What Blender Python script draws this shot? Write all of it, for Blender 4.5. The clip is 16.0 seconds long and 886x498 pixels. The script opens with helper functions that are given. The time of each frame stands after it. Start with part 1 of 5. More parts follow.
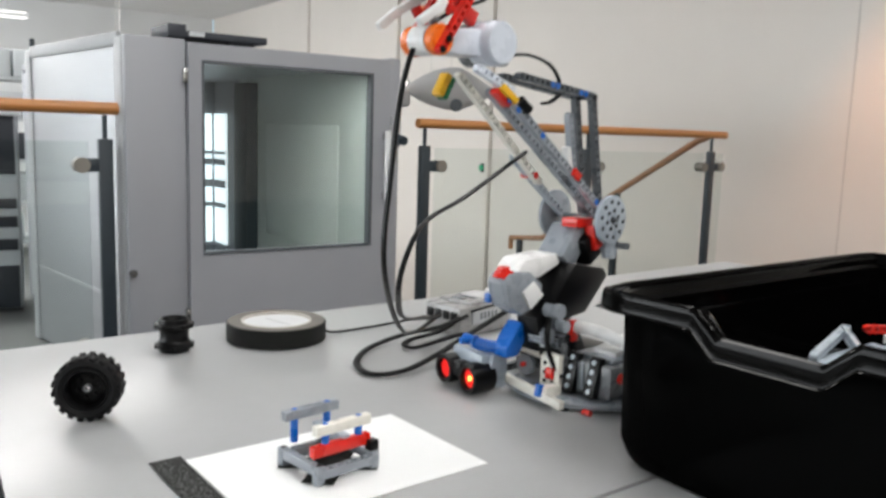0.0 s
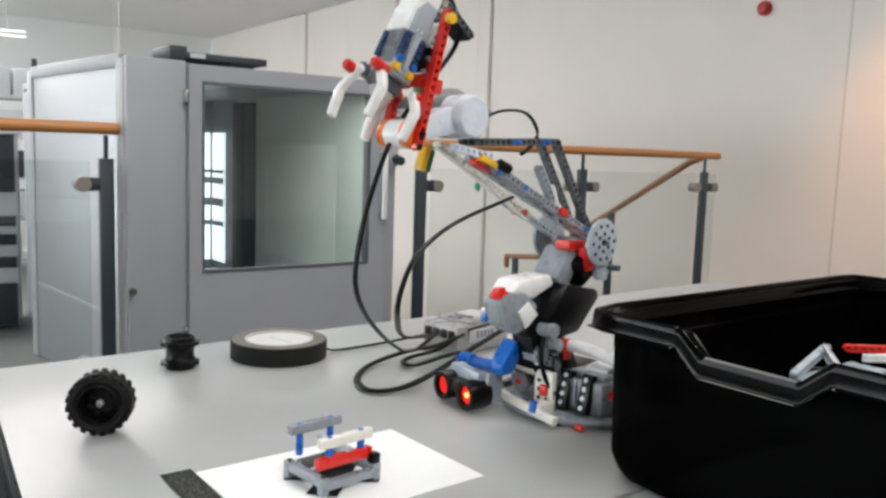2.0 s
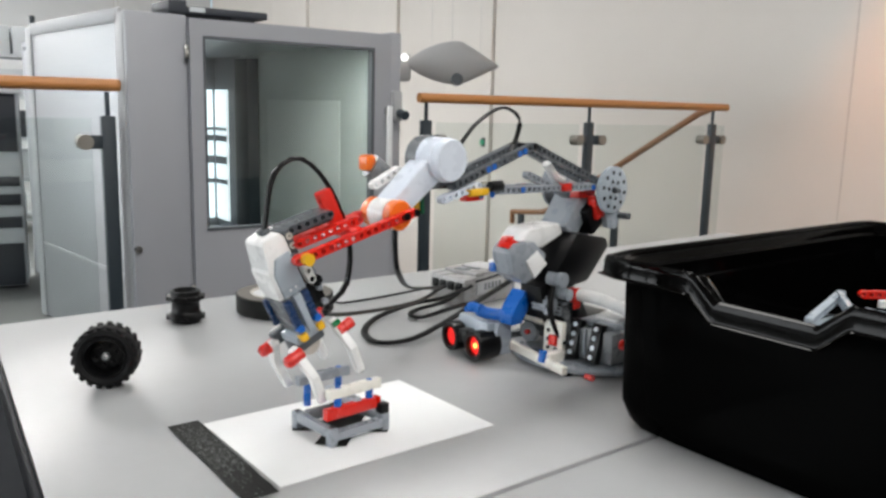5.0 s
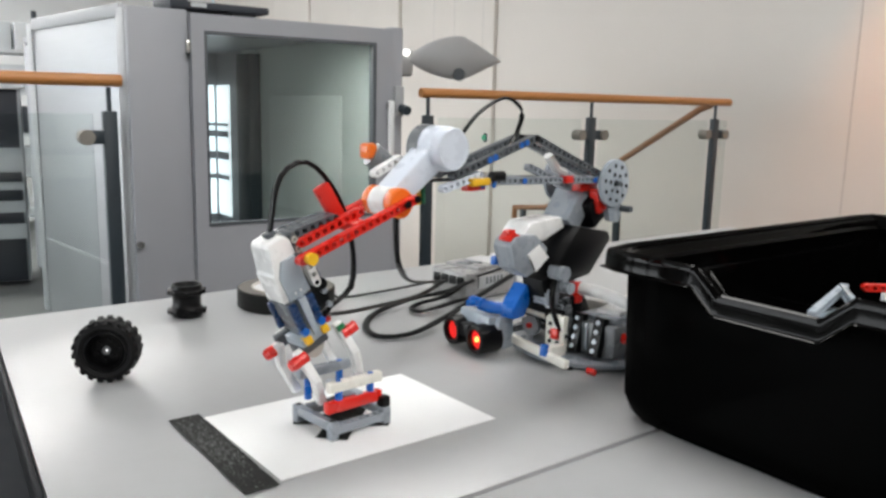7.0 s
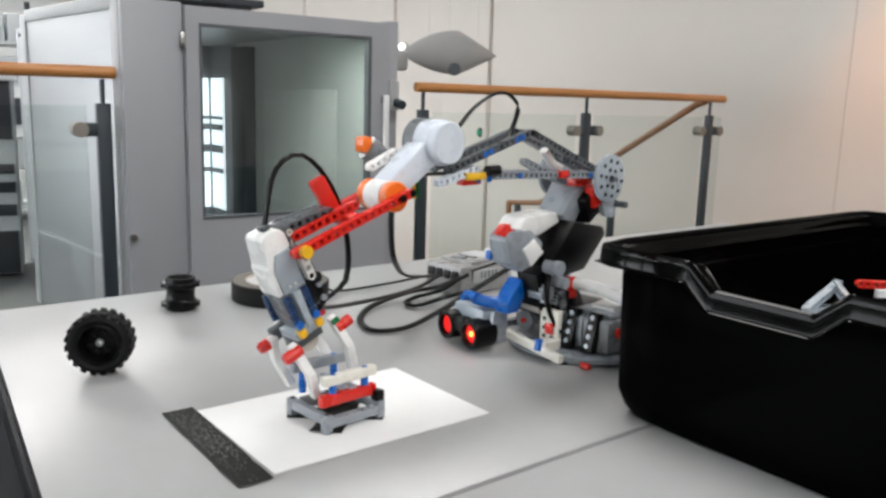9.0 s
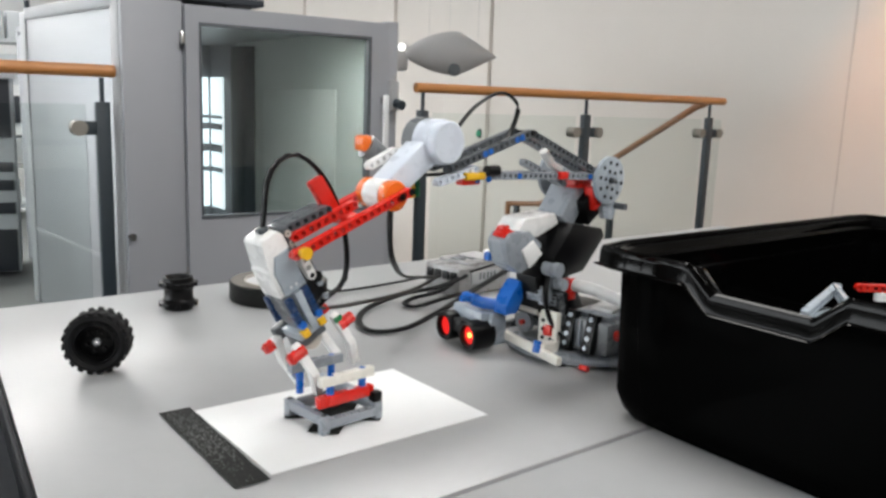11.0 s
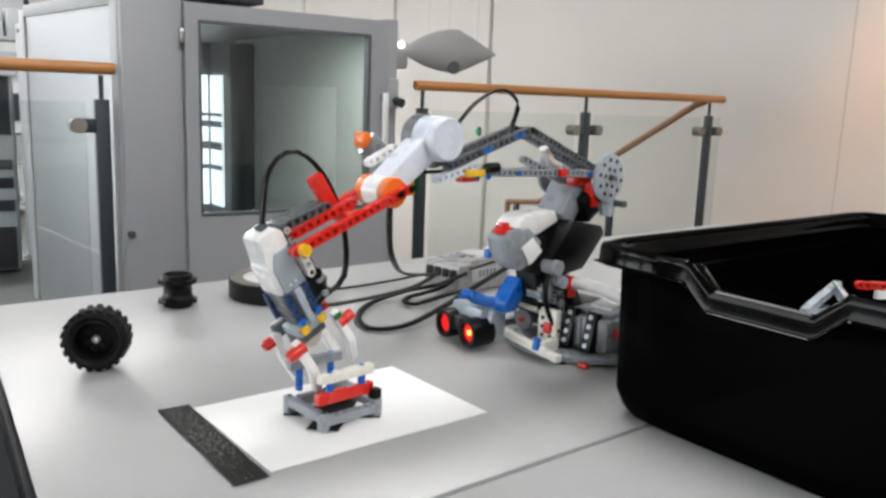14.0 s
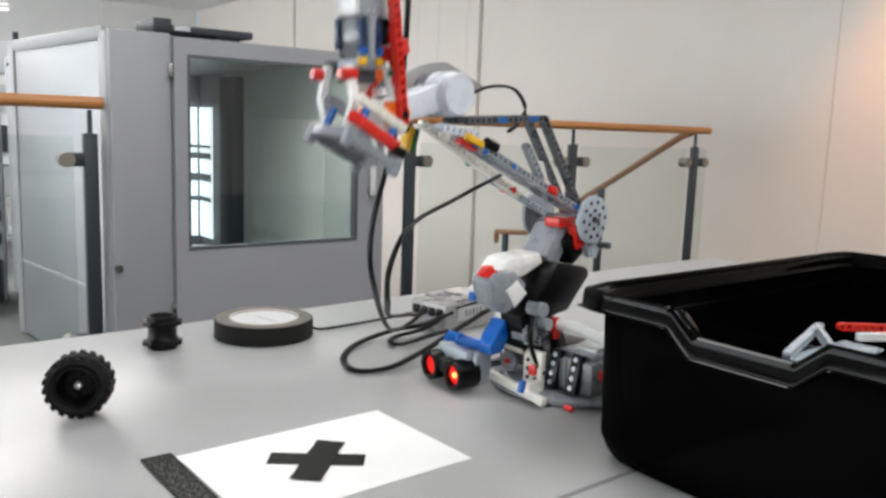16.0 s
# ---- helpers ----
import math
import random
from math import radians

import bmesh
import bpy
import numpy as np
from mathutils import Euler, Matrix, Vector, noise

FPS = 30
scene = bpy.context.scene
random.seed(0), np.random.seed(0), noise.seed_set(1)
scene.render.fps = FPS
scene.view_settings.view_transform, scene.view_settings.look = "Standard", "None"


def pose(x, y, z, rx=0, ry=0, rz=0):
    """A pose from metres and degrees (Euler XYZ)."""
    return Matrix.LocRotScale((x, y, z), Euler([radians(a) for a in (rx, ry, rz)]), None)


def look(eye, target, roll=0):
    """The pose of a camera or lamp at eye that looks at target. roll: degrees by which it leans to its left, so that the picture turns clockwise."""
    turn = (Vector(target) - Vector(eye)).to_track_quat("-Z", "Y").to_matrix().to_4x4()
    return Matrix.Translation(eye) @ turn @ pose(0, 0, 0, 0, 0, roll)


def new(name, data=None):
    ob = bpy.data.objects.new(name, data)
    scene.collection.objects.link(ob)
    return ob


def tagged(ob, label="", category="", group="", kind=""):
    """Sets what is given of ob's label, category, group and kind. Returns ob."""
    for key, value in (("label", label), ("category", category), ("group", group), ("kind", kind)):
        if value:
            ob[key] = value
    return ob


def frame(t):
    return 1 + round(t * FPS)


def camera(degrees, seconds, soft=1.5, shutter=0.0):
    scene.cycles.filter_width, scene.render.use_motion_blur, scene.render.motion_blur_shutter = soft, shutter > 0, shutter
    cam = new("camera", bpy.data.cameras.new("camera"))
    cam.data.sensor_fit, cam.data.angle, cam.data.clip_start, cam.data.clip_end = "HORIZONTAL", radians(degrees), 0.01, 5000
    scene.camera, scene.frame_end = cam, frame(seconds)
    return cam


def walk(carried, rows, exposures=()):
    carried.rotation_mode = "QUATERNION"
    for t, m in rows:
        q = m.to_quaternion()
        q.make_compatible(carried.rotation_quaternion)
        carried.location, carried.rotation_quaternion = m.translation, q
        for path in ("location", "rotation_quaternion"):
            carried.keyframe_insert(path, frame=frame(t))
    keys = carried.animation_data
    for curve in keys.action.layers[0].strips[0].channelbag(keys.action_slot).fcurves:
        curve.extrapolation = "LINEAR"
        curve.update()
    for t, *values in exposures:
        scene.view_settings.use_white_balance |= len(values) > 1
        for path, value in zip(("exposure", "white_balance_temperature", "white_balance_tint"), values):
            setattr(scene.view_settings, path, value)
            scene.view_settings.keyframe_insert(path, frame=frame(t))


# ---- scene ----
cam = camera(57.1, 16.0, soft=2.8, shutter=0.5)
PATH = [
    (0, (0.067, 0.086, 0.287), (0.001, 2.065, 0.007), 1.8),
    (0.5, (0.067, 0.067, 0.299), (0.038, 2.054, 0.071), 2.4),
    (1, (0.067, 0.056, 0.297), (0.029, 2.043, 0.067), 2.4),
    (1.5, (0.068, 0.052, 0.297), (0.023, 2.039, 0.07), 2.2),
    (2, (0.065, 0.049, 0.296), (0.008, 2.035, 0.06), 2.0),
    (2.5, (0.064, 0.052, 0.29), (-0.004, 2.034, 0.03), 2.0),
    (3, (0.064, 0.057, 0.288), (-0.001, 2.035, -0.002), 1.8),
    (3.5, (0.062, 0.06, 0.285), (-0.007, 2.034, -0.027), 1.6),
    (4, (0.063, 0.062, 0.285), (-0.002, 2.035, -0.038), 1.5),
    (6.5, (0.063, 0.065, 0.283), (-0.009, 2.033, -0.07), 1.2),
    (7, (0.064, 0.066, 0.282), (-0.008, 2.033, -0.068), 1.3),
    (7.5, (0.064, 0.065, 0.282), (-0.002, 2.033, -0.068), 1.4),
    (8, (0.063, 0.067, 0.282), (0.003, 2.034, -0.076), 1.7),
    (8.5, (0.063, 0.066, 0.282), (0.002, 2.033, -0.074), 1.8),
    (9, (0.063, 0.067, 0.281), (0.006, 2.033, -0.081), 1.7),
    (11.5, (0.063, 0.069, 0.281), (0.009, 2.035, -0.079), 2.1),
    (12, (0.064, 0.068, 0.282), (0.015, 2.035, -0.079), 1.9),
    (12.5, (0.065, 0.068, 0.282), (0.012, 2.035, -0.08), 1.7),
    (13, (0.065, 0.069, 0.281), (0.01, 2.036, -0.077), 1.8),
    (13.5, (0.063, 0.069, 0.283), (0.008, 2.037, -0.069), 2.1),
    (14, (0.063, 0.07, 0.28), (0.01, 2.036, -0.085), 2.1),
    (14.5, (0.066, 0.071, 0.281), (0.025, 2.037, -0.08), 2.0),
    (15, (0.065, 0.069, 0.283), (0.023, 2.038, -0.068), 1.9),
    (15.5, (0.067, 0.068, 0.288), (0.024, 2.04, -0.042), 1.8),
    (16, (0.068, 0.07, 0.296), (0.037, 2.047, 0.001), 2.0),
]
walk(cam, [(t, look(eye, target, roll)) for t, eye, target, roll in PATH])

# ---- world and light ----
FLOOR = -0.74
ROOM = pose(-0.1613, 3.9, 0, 0, 0, 37.5)      # x along the balustrade, y behind it
ARM = pose(0.1933, 1.02, 0, 0, 0, 225.4)      # x forward from the robot, y to its left
TABLE = pose(-0.535, 1.05, 0, 0, 0, 40.0)     # table corner; x along the back edge, -y across

world = bpy.data.worlds.new("world")
scene.world = world
world.use_nodes = True
sky = world.node_tree.nodes.new("ShaderNodeTexSky")
sky.sky_type, sky.sun_disc, sky.sun_elevation, sky.sun_rotation = "NISHITA", False, radians(35), radians(200)
world.node_tree.links.new(sky.outputs["Color"], world.node_tree.nodes["Background"].inputs["Color"])
world.node_tree.nodes["Background"].inputs["Strength"].default_value = 0.12
scene.view_settings.exposure = -0.30


def area(name, m, sx, sy, power, color):
    data = bpy.data.lights.new(name, "AREA")
    data.shape, data.size, data.size_y, data.energy, data.color = "RECTANGLE", sx, sy, power, color
    ob = new(name, data)
    ob.matrix_world = m
    return ob


# daylight through the tall windows on the far side; ceiling panels are added fill
area("window_light_far", ROOM @ pose(-12.1, 4.5, 0.85, 90, 0, -90), 13.0, 2.1, 850, (0.95, 0.98, 1.0))
PANELS = ((-3.4, -5.2, 60), (-1.0, -5.8, 60), (-1.2, -3.6, 30), (1.2, -3.6, 22), (-1.2, -1.6, 40), (1.4, -1.6, 8), (-2.5, 2.2, 85), (-1.0, 5.0, 75), (-4.0, 5.5, 95), (-1.5, 8.5, 85), (-4.5, 9.0, 95))
for px, py, power in PANELS:
    area("ceiling_panel_light", ROOM @ pose(px, py, 2.19), 1.1, 0.5, power, (1.0, 0.985, 0.965))
TRACKS = ((-3.4, 5.2, 3.0), (-2.2, 7.4, 3.4), (-4.5, 8.6, 4.2))
# upward fill added over the tracks to brighten the ceiling
for i, (tx, ty, tw) in enumerate(TRACKS):
    area("track_uplight", ROOM @ pose(tx, ty, 1.42 + 0.12 * i, 180, 0, 0), tw - 0.1, 0.05, 85, (0.98, 0.99, 1.0))
spot = bpy.data.lights.new("downlight_glow", "SPOT")
spot.energy, spot.color, spot.spot_size, spot.spot_blend, spot.shadow_soft_size = 230, (1.0, 0.40, 0.12), radians(72), 0.9, 0.06
new("downlight_glow", spot).matrix_world = ROOM @ look((2.85, -1.25, 2.15), (3.3, -1.0, 0.5))


# ---- materials ----
def mat(name, color, rough=0.5, metal=0.0, var=0.06, scale=30.0, bump=0.0, bump_scale=300.0, coat=0.0, spec=0.5, emit=0.0, stretch=(1, 1, 1), rvar=0.06):
    m = bpy.data.materials.new(name)
    m.use_nodes = True
    nt = m.node_tree
    b = nt.nodes["Principled BSDF"]
    b.inputs["Roughness"].default_value, b.inputs["Metallic"].default_value = rough, metal
    b.inputs["Coat Weight"].default_value, b.inputs["Specular IOR Level"].default_value = coat, spec
    co = nt.nodes.new("ShaderNodeTexCoord")
    mp = nt.nodes.new("ShaderNodeMapping")
    mp.inputs["Scale"].default_value = stretch
    nt.links.new(co.outputs["Object"], mp.inputs["Vector"])
    n1 = nt.nodes.new("ShaderNodeTexNoise")
    n1.inputs["Scale"].default_value, n1.inputs["Detail"].default_value = scale, 6
    nt.links.new(mp.outputs["Vector"], n1.inputs["Vector"])
    n2 = nt.nodes.new("ShaderNodeTexNoise")
    n2.inputs["Scale"].default_value, n2.inputs["Detail"].default_value = scale * 0.13, 3
    nt.links.new(mp.outputs["Vector"], n2.inputs["Vector"])
    add = nt.nodes.new("ShaderNodeMath")
    add.operation = "ADD"
    nt.links.new(n1.outputs["Fac"], add.inputs[0])
    nt.links.new(n2.outputs["Fac"], add.inputs[1])
    mr = nt.nodes.new("ShaderNodeMapRange")
    mr.inputs["From Min"].default_value, mr.inputs["From Max"].default_value = 0.6, 1.4
    mr.inputs["To Min"].default_value, mr.inputs["To Max"].default_value = 1 - var, 1 + var
    nt.links.new(add.outputs[0], mr.inputs["Value"])
    mul = nt.nodes.new("ShaderNodeVectorMath")
    mul.operation = "SCALE"
    mul.inputs[0].default_value = color
    nt.links.new(mr.outputs["Result"], mul.inputs["Scale"])
    nt.links.new(mul.outputs["Vector"], b.inputs["Base Color"])
    rr = nt.nodes.new("ShaderNodeMapRange")
    rr.inputs["To Min"].default_value, rr.inputs["To Max"].default_value = max(rough - rvar, 0.02), min(rough + rvar, 1)
    nt.links.new(n1.outputs["Fac"], rr.inputs["Value"])
    nt.links.new(rr.outputs["Result"], b.inputs["Roughness"])
    if bump:
        n3 = nt.nodes.new("ShaderNodeTexNoise")
        n3.inputs["Scale"].default_value, n3.inputs["Detail"].default_value = bump_scale, 4
        nt.links.new(mp.outputs["Vector"], n3.inputs["Vector"])
        bp = nt.nodes.new("ShaderNodeBump")
        bp.inputs["Strength"].default_value, bp.inputs["Distance"].default_value = bump, 0.002
        nt.links.new(n3.outputs["Fac"], bp.inputs["Height"])
        nt.links.new(bp.outputs["Normal"], b.inputs["Normal"])
    if emit:
        b.inputs["Emission Color"].default_value = (*color, 1)
        b.inputs["Emission Strength"].default_value = emit
    return m


def abs_plastic(name, color, rough=0.28):
    return mat(name, color, rough, var=0.02, scale=60, bump=0.04, bump_scale=700, coat=0.15)


WHITE = abs_plastic("white_plastic", (0.80, 0.80, 0.79))
CREAM = abs_plastic("aged_white_plastic", (0.76, 0.74, 0.67))
MOTORWHITE = abs_plastic("motor_white_plastic", (0.64, 0.69, 0.77))
GREY = abs_plastic("light_grey_plastic", (0.25, 0.275, 0.305))
MIDGREY = abs_plastic("mid_grey_plastic", (0.15, 0.16, 0.17))
DARKGREY = abs_plastic("dark_grey_plastic", (0.075, 0.085, 0.095))
BRICKGREY = abs_plastic("warm_grey_plastic", (0.30, 0.295, 0.29))
PALEGREY = abs_plastic("pale_grey_plastic", (0.35, 0.40, 0.45))
BLACK = mat("black_plastic", (0.003, 0.003, 0.0034), 0.33, var=0.1, scale=60, bump=0.04, bump_scale=700, spec=0.2)
RED = abs_plastic("red_plastic", (0.64, 0.018, 0.010))
ORANGE = abs_plastic("orange_plastic", (0.85, 0.17, 0.015))
BLUE = abs_plastic("blue_plastic", (0.004, 0.11, 0.46))
NAVY = abs_plastic("dark_blue_plastic", (0.006, 0.034, 0.11))
YELLOW = abs_plastic("yellow_plastic", (0.80, 0.45, 0.02))
GREEN = abs_plastic("green_plastic", (0.01, 0.16, 0.06))
RUBBER = mat("tyre_rubber", (0.006, 0.006, 0.0066), 0.6, var=0.15, scale=80, bump=0.25, bump_scale=500, spec=0.18)
CABLE = mat("cable_rubber", (0.0028, 0.0028, 0.003), 0.36, var=0.1, scale=90, bump=0.05, spec=0.16)
BINBLACK = mat("glossy_black_bin_plastic", (0.0009, 0.0009, 0.0009), 0.12, var=0.2, scale=20, bump=0.015, bump_scale=90, spec=0.012, rvar=0.03)
BINRIM = mat("glossy_black_rim_plastic", (0.0012, 0.0011, 0.0010), 0.07, var=0.2, scale=20, bump=0.015, bump_scale=90, spec=0.08, rvar=0.03)
LED = mat("red_led", (0.75, 0.012, 0.009), 0.3, emit=0.7)
LEDCORE = mat("red_led_core", (1.0, 0.22, 0.05), 0.3, emit=6.0)
TABLETOP = mat("grey_laminate", (0.355, 0.36, 0.362), 0.30, var=0.035, scale=45, spec=0.42, rvar=0.02)
EDGE = mat("dark_table_edge", (0.005, 0.006, 0.008), 0.55, spec=0.12)
STEEL = mat("brushed_steel", (0.42, 0.43, 0.44), 0.52, 1.0, var=0.05, scale=12, bump=0.05, bump_scale=60, stretch=(1, 1, 14))
CABINET = mat("grey_lacquer", (0.35, 0.36, 0.385), 0.42, var=0.04, scale=6, bump=0.05, bump_scale=120)
CABLIGHT = mat("light_grey_lacquer", (0.40, 0.41, 0.42), 0.4, var=0.04, scale=6)
CABINSIDE = mat("cabinet_interior", (0.62, 0.66, 0.64), 0.5, var=0.15, scale=3)
CABPANEL = mat("cabinet_interior_panel", (0.75, 0.78, 0.76), 0.5, var=0.12, scale=3)
POST = mat("anthracite_paint", (0.030, 0.042, 0.052), 0.42, var=0.08, scale=30)
SHEENGREY = mat("sheen_grey", (0.16, 0.17, 0.165), 0.7)
WIRE = mat("pale_wire", (0.62, 0.60, 0.57), 0.5, 0.3)
SATIN = mat("dull_steel", (0.30, 0.28, 0.25), 0.5, 0.6)
CHROME = mat("satin_steel", (0.6, 0.6, 0.58), 0.25, 1.0)
WOOD = mat("oiled_beech", (0.55, 0.235, 0.075), 0.4, var=0.16, scale=14, bump=0.08, bump_scale=60, stretch=(0.6, 8, 8))
WOODDARK = mat("brown_beech", (0.36, 0.17, 0.08), 0.45, var=0.16, scale=14, stretch=(0.6, 8, 8))
WALLPAINT = mat("cream_wall_paint", (0.76, 0.715, 0.665), 0.75, var=0.025, scale=2.5, bump=0.08, bump_scale=140)
WHITEPAINT = mat("white_wall_paint", (0.76, 0.77, 0.77), 0.7, var=0.03, scale=2.5, bump=0.06, bump_scale=120)
JOINT = mat("panel_joint", (0.64, 0.60, 0.555), 0.8)
CARPET = mat("dark_blue_vinyl_floor", (0.006, 0.0075, 0.011), 0.65, var=0.15, scale=12, bump=0.1, bump_scale=200, spec=0.12)
CONCRETE = mat("stair_hall_floor", (0.20, 0.20, 0.20), 0.6, var=0.1, scale=5)
PAPER = mat("white_paper", (0.78, 0.79, 0.79), 0.8, var=0.015, scale=50, bump=0.03, bump_scale=500)
TAPEBLACK = mat("black_cloth_tape", (0.011, 0.0115, 0.0105), 0.6, var=0.3, scale=120, bump=0.25, bump_scale=900, spec=0.18)
CARD = mat("tape_core_card", (0.50, 0.47, 0.42), 0.7, var=0.08, scale=60)
TAPESIDE = mat("worn_tape_side", (0.13, 0.12, 0.105), 0.7, var=0.25, scale=90, bump=0.2, bump_scale=500)
LABEL = mat("tape_label", (0.56, 0.57, 0.58), 0.5, var=0.05, scale=30)
ALARM = mat("alarm_red", (0.42, 0.02, 0.02), 0.35)
LAMPGREY = mat("lamp_grey", (0.44, 0.44, 0.44), 0.6, var=0.05, scale=5)
BRIGHT = mat("lit_diffuser", (1.0, 0.98, 0.94), 0.5, emit=2.6)
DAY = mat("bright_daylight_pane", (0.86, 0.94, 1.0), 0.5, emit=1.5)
GREENLED = mat("green_lamp", (0.0, 0.30, 0.14), 0.4, emit=0.25)
SHELFDARK = mat("dark_storage", (0.03, 0.035, 0.045), 0.5, var=0.2, scale=9)
SHELFLIGHT = mat("pale_storage", (0.55, 0.58, 0.60), 0.5, var=0.08, scale=9)


def glass(name, tint, rough, alpha_mix):
    m = bpy.data.materials.new(name)
    m.use_nodes = True
    nt = m.node_tree
    nt.nodes.remove(nt.nodes["Principled BSDF"])
    tr = nt.nodes.new("ShaderNodeBsdfTransparent")
    tr.inputs["Color"].default_value = (*tint, 1)
    gl = nt.nodes.new("ShaderNodeBsdfGlossy")
    gl.inputs["Roughness"].default_value = rough
    lw = nt.nodes.new("ShaderNodeLayerWeight")
    lw.inputs["Blend"].default_value = 0.5
    pw = nt.nodes.new("ShaderNodeMath")
    pw.operation, pw.inputs[1].default_value = "POWER", 4.0
    nt.links.new(lw.outputs["Facing"], pw.inputs[0])
    fr = nt.nodes.new("ShaderNodeMapRange")
    fr.inputs["To Min"].default_value, fr.inputs["To Max"].default_value = alpha_mix, 0.9
    nt.links.new(pw.outputs[0], fr.inputs["Value"])
    mx = nt.nodes.new("ShaderNodeMixShader")
    nt.links.new(fr.outputs["Result"], mx.inputs["Fac"])
    nt.links.new(tr.outputs["BSDF"], mx.inputs[1])
    nt.links.new(gl.outputs["BSDF"], mx.inputs[2])
    nt.links.new(mx.outputs["Shader"], nt.nodes["Material Output"].inputs["Surface"])
    return m


GLASS = glass("clear_rail_glass", (0.93, 0.955, 0.945), 0.01, 0.03)
TINTGLASS = glass("machine_window_glass", (0.90, 0.93, 0.915), 0.03, 0.05)


# ---- mesh helpers ----
def box(bm, cx, cy, cz, sx, sy, sz, bev=0.0, m=None):
    mm = Matrix.Translation((cx, cy, cz)) @ Matrix.Diagonal((sx, sy, sz, 1))
    r = bmesh.ops.create_cube(bm, size=1, matrix=(m @ mm) if m else mm)
    if bev:
        es = list({e for v in r["verts"] for e in v.link_edges})
        bmesh.ops.bevel(bm, geom=es, offset=bev, segments=2, affect="EDGES", profile=0.5)
    return bm


def cyl(bm, p, q, r, r2=None, seg=20, caps=True):
    p, q = Vector(p), Vector(q)
    d = q - p
    m = Matrix.Translation((p + q) / 2) @ d.to_track_quat("Z", "Y").to_matrix().to_4x4()
    bmesh.ops.create_cone(bm, cap_ends=caps, segments=seg, radius1=r, radius2=r if r2 is None else r2, depth=d.length, matrix=m)
    return bm


def ring(bm, c, axis, prof, seg=32):
    """A lathe: prof is a closed loop of (radius, height) round axis through c."""
    m = Matrix.Translation(c) @ Vector(axis).to_track_quat("Z", "Y").to_matrix().to_4x4()
    rows = [[bm.verts.new(m @ Vector((r * math.cos(2 * math.pi * i / seg), r * math.sin(2 * math.pi * i / seg), h))) for r, h in prof] for i in range(seg)]
    for i in range(seg):
        a, b = rows[i], rows[(i + 1) % seg]
        for j in range(len(prof)):
            k = (j + 1) % len(prof)
            bm.faces.new((a[j], b[j], b[k], a[k]))
    return bm


def tube(bm, pts, rx, ry=None, seg=8):
    """A cable of oval section along points."""
    ry = ry or rx
    pts = [Vector(p) for p in pts]
    rings, up = [], Vector((0, 0, 1))
    for i, p in enumerate(pts):
        d = (pts[min(i + 1, len(pts) - 1)] - pts[max(i - 1, 0)]).normalized()
        side = d.cross(up)
        side = side.normalized() if side.length > 0.05 else Vector((1, 0, 0))
        nn = side.cross(d).normalized()
        rings.append([bm.verts.new(p + side * rx * math.cos(a) + nn * ry * math.sin(a)) for a in [2 * math.pi * k / seg for k in range(seg)]])
    for a, b in zip(rings, rings[1:]):
        for k in range(seg):
            bm.faces.new((a[k], a[(k + 1) % seg], b[(k + 1) % seg], b[k]))
    bm.faces.new(rings[0][::-1])
    bm.faces.new(rings[-1])
    return bm


def spline(ctrl, n):
    """n + 1 points at even steps on a smooth curve through ctrl."""
    c = [Vector(p) for p in ctrl]
    c = [c[0] * 2 - c[1]] + c + [c[-1] * 2 - c[-2]]
    out = []
    for i in range(1, len(c) - 2):
        for k in range(16):
            u = k / 16
            out.append(0.5 * (2 * c[i] + (c[i + 1] - c[i - 1]) * u + (2 * c[i - 1] - 5 * c[i] + 4 * c[i + 1] - c[i + 2]) * u * u + (3 * c[i] - c[i - 1] - 3 * c[i + 1] + c[i + 2]) * u ** 3))
    out.append(c[-2])
    dist = [0.0]
    for a, b in zip(out, out[1:]):
        dist.append(dist[-1] + (b - a).length)
    res = []
    for k in range(n + 1):
        s = dist[-1] * k / n
        j = max(i for i in range(len(out)) if dist[i] <= s + 1e-9)
        j = min(j, len(out) - 2)
        f = (s - dist[j]) / max(dist[j + 1] - dist[j], 1e-9)
        res.append(out[j].lerp(out[j + 1], min(f, 1)))
    return res


PITCH = 0.008


def beam(bm, n, m, w=0.0074, r=0.0038, hole=0.0025):
    """A studless beam with n round holes; the first hole at the origin, along x, holes through y."""
    dirs = [(1, 0), (1, 1), (0, 1), (-1, 1), (-1, 0), (-1, -1), (0, -1), (1, -1)]
    q = math.sqrt(0.5)
    for i in range(n):
        o, h = [], []
        for k, (a, b) in enumerate(dirs):
            end = (i == 0 and a < 0) or (i == n - 1 and a > 0)
            wide = PITCH / 2 if not end else r
            x, z = (a * r * q, b * r * q) if end and b else (a * wide, b * r)
            o.append((i * PITCH + x, z))
            l = q if a and b else 1
            h.append((i * PITCH + a * hole * l, b * hole * l))
        ring_o = [[bm.verts.new(m @ Vector((x, s * w / 2, z))) for x, z in o] for s in (-1, 1)]
        ring_h = [[bm.verts.new(m @ Vector((x, s * w / 2, z))) for x, z in h] for s in (-1, 1)]
        for k in range(8):
            j = (k + 1) % 8
            bm.faces.new((ring_o[0][k], ring_o[0][j], ring_h[0][j], ring_h[0][k]))
            bm.faces.new((ring_o[1][j], ring_o[1][k], ring_h[1][k], ring_h[1][j]))
            bm.faces.new((ring_h[0][k], ring_h[0][j], ring_h[1][j], ring_h[1][k]))
            inner = (k in (7, 0) and i < n - 1) or (k in (3, 4) and i > 0)
            if not inner:
                bm.faces.new((ring_o[0][j], ring_o[0][k], ring_o[1][k], ring_o[1][j]))
    return bm


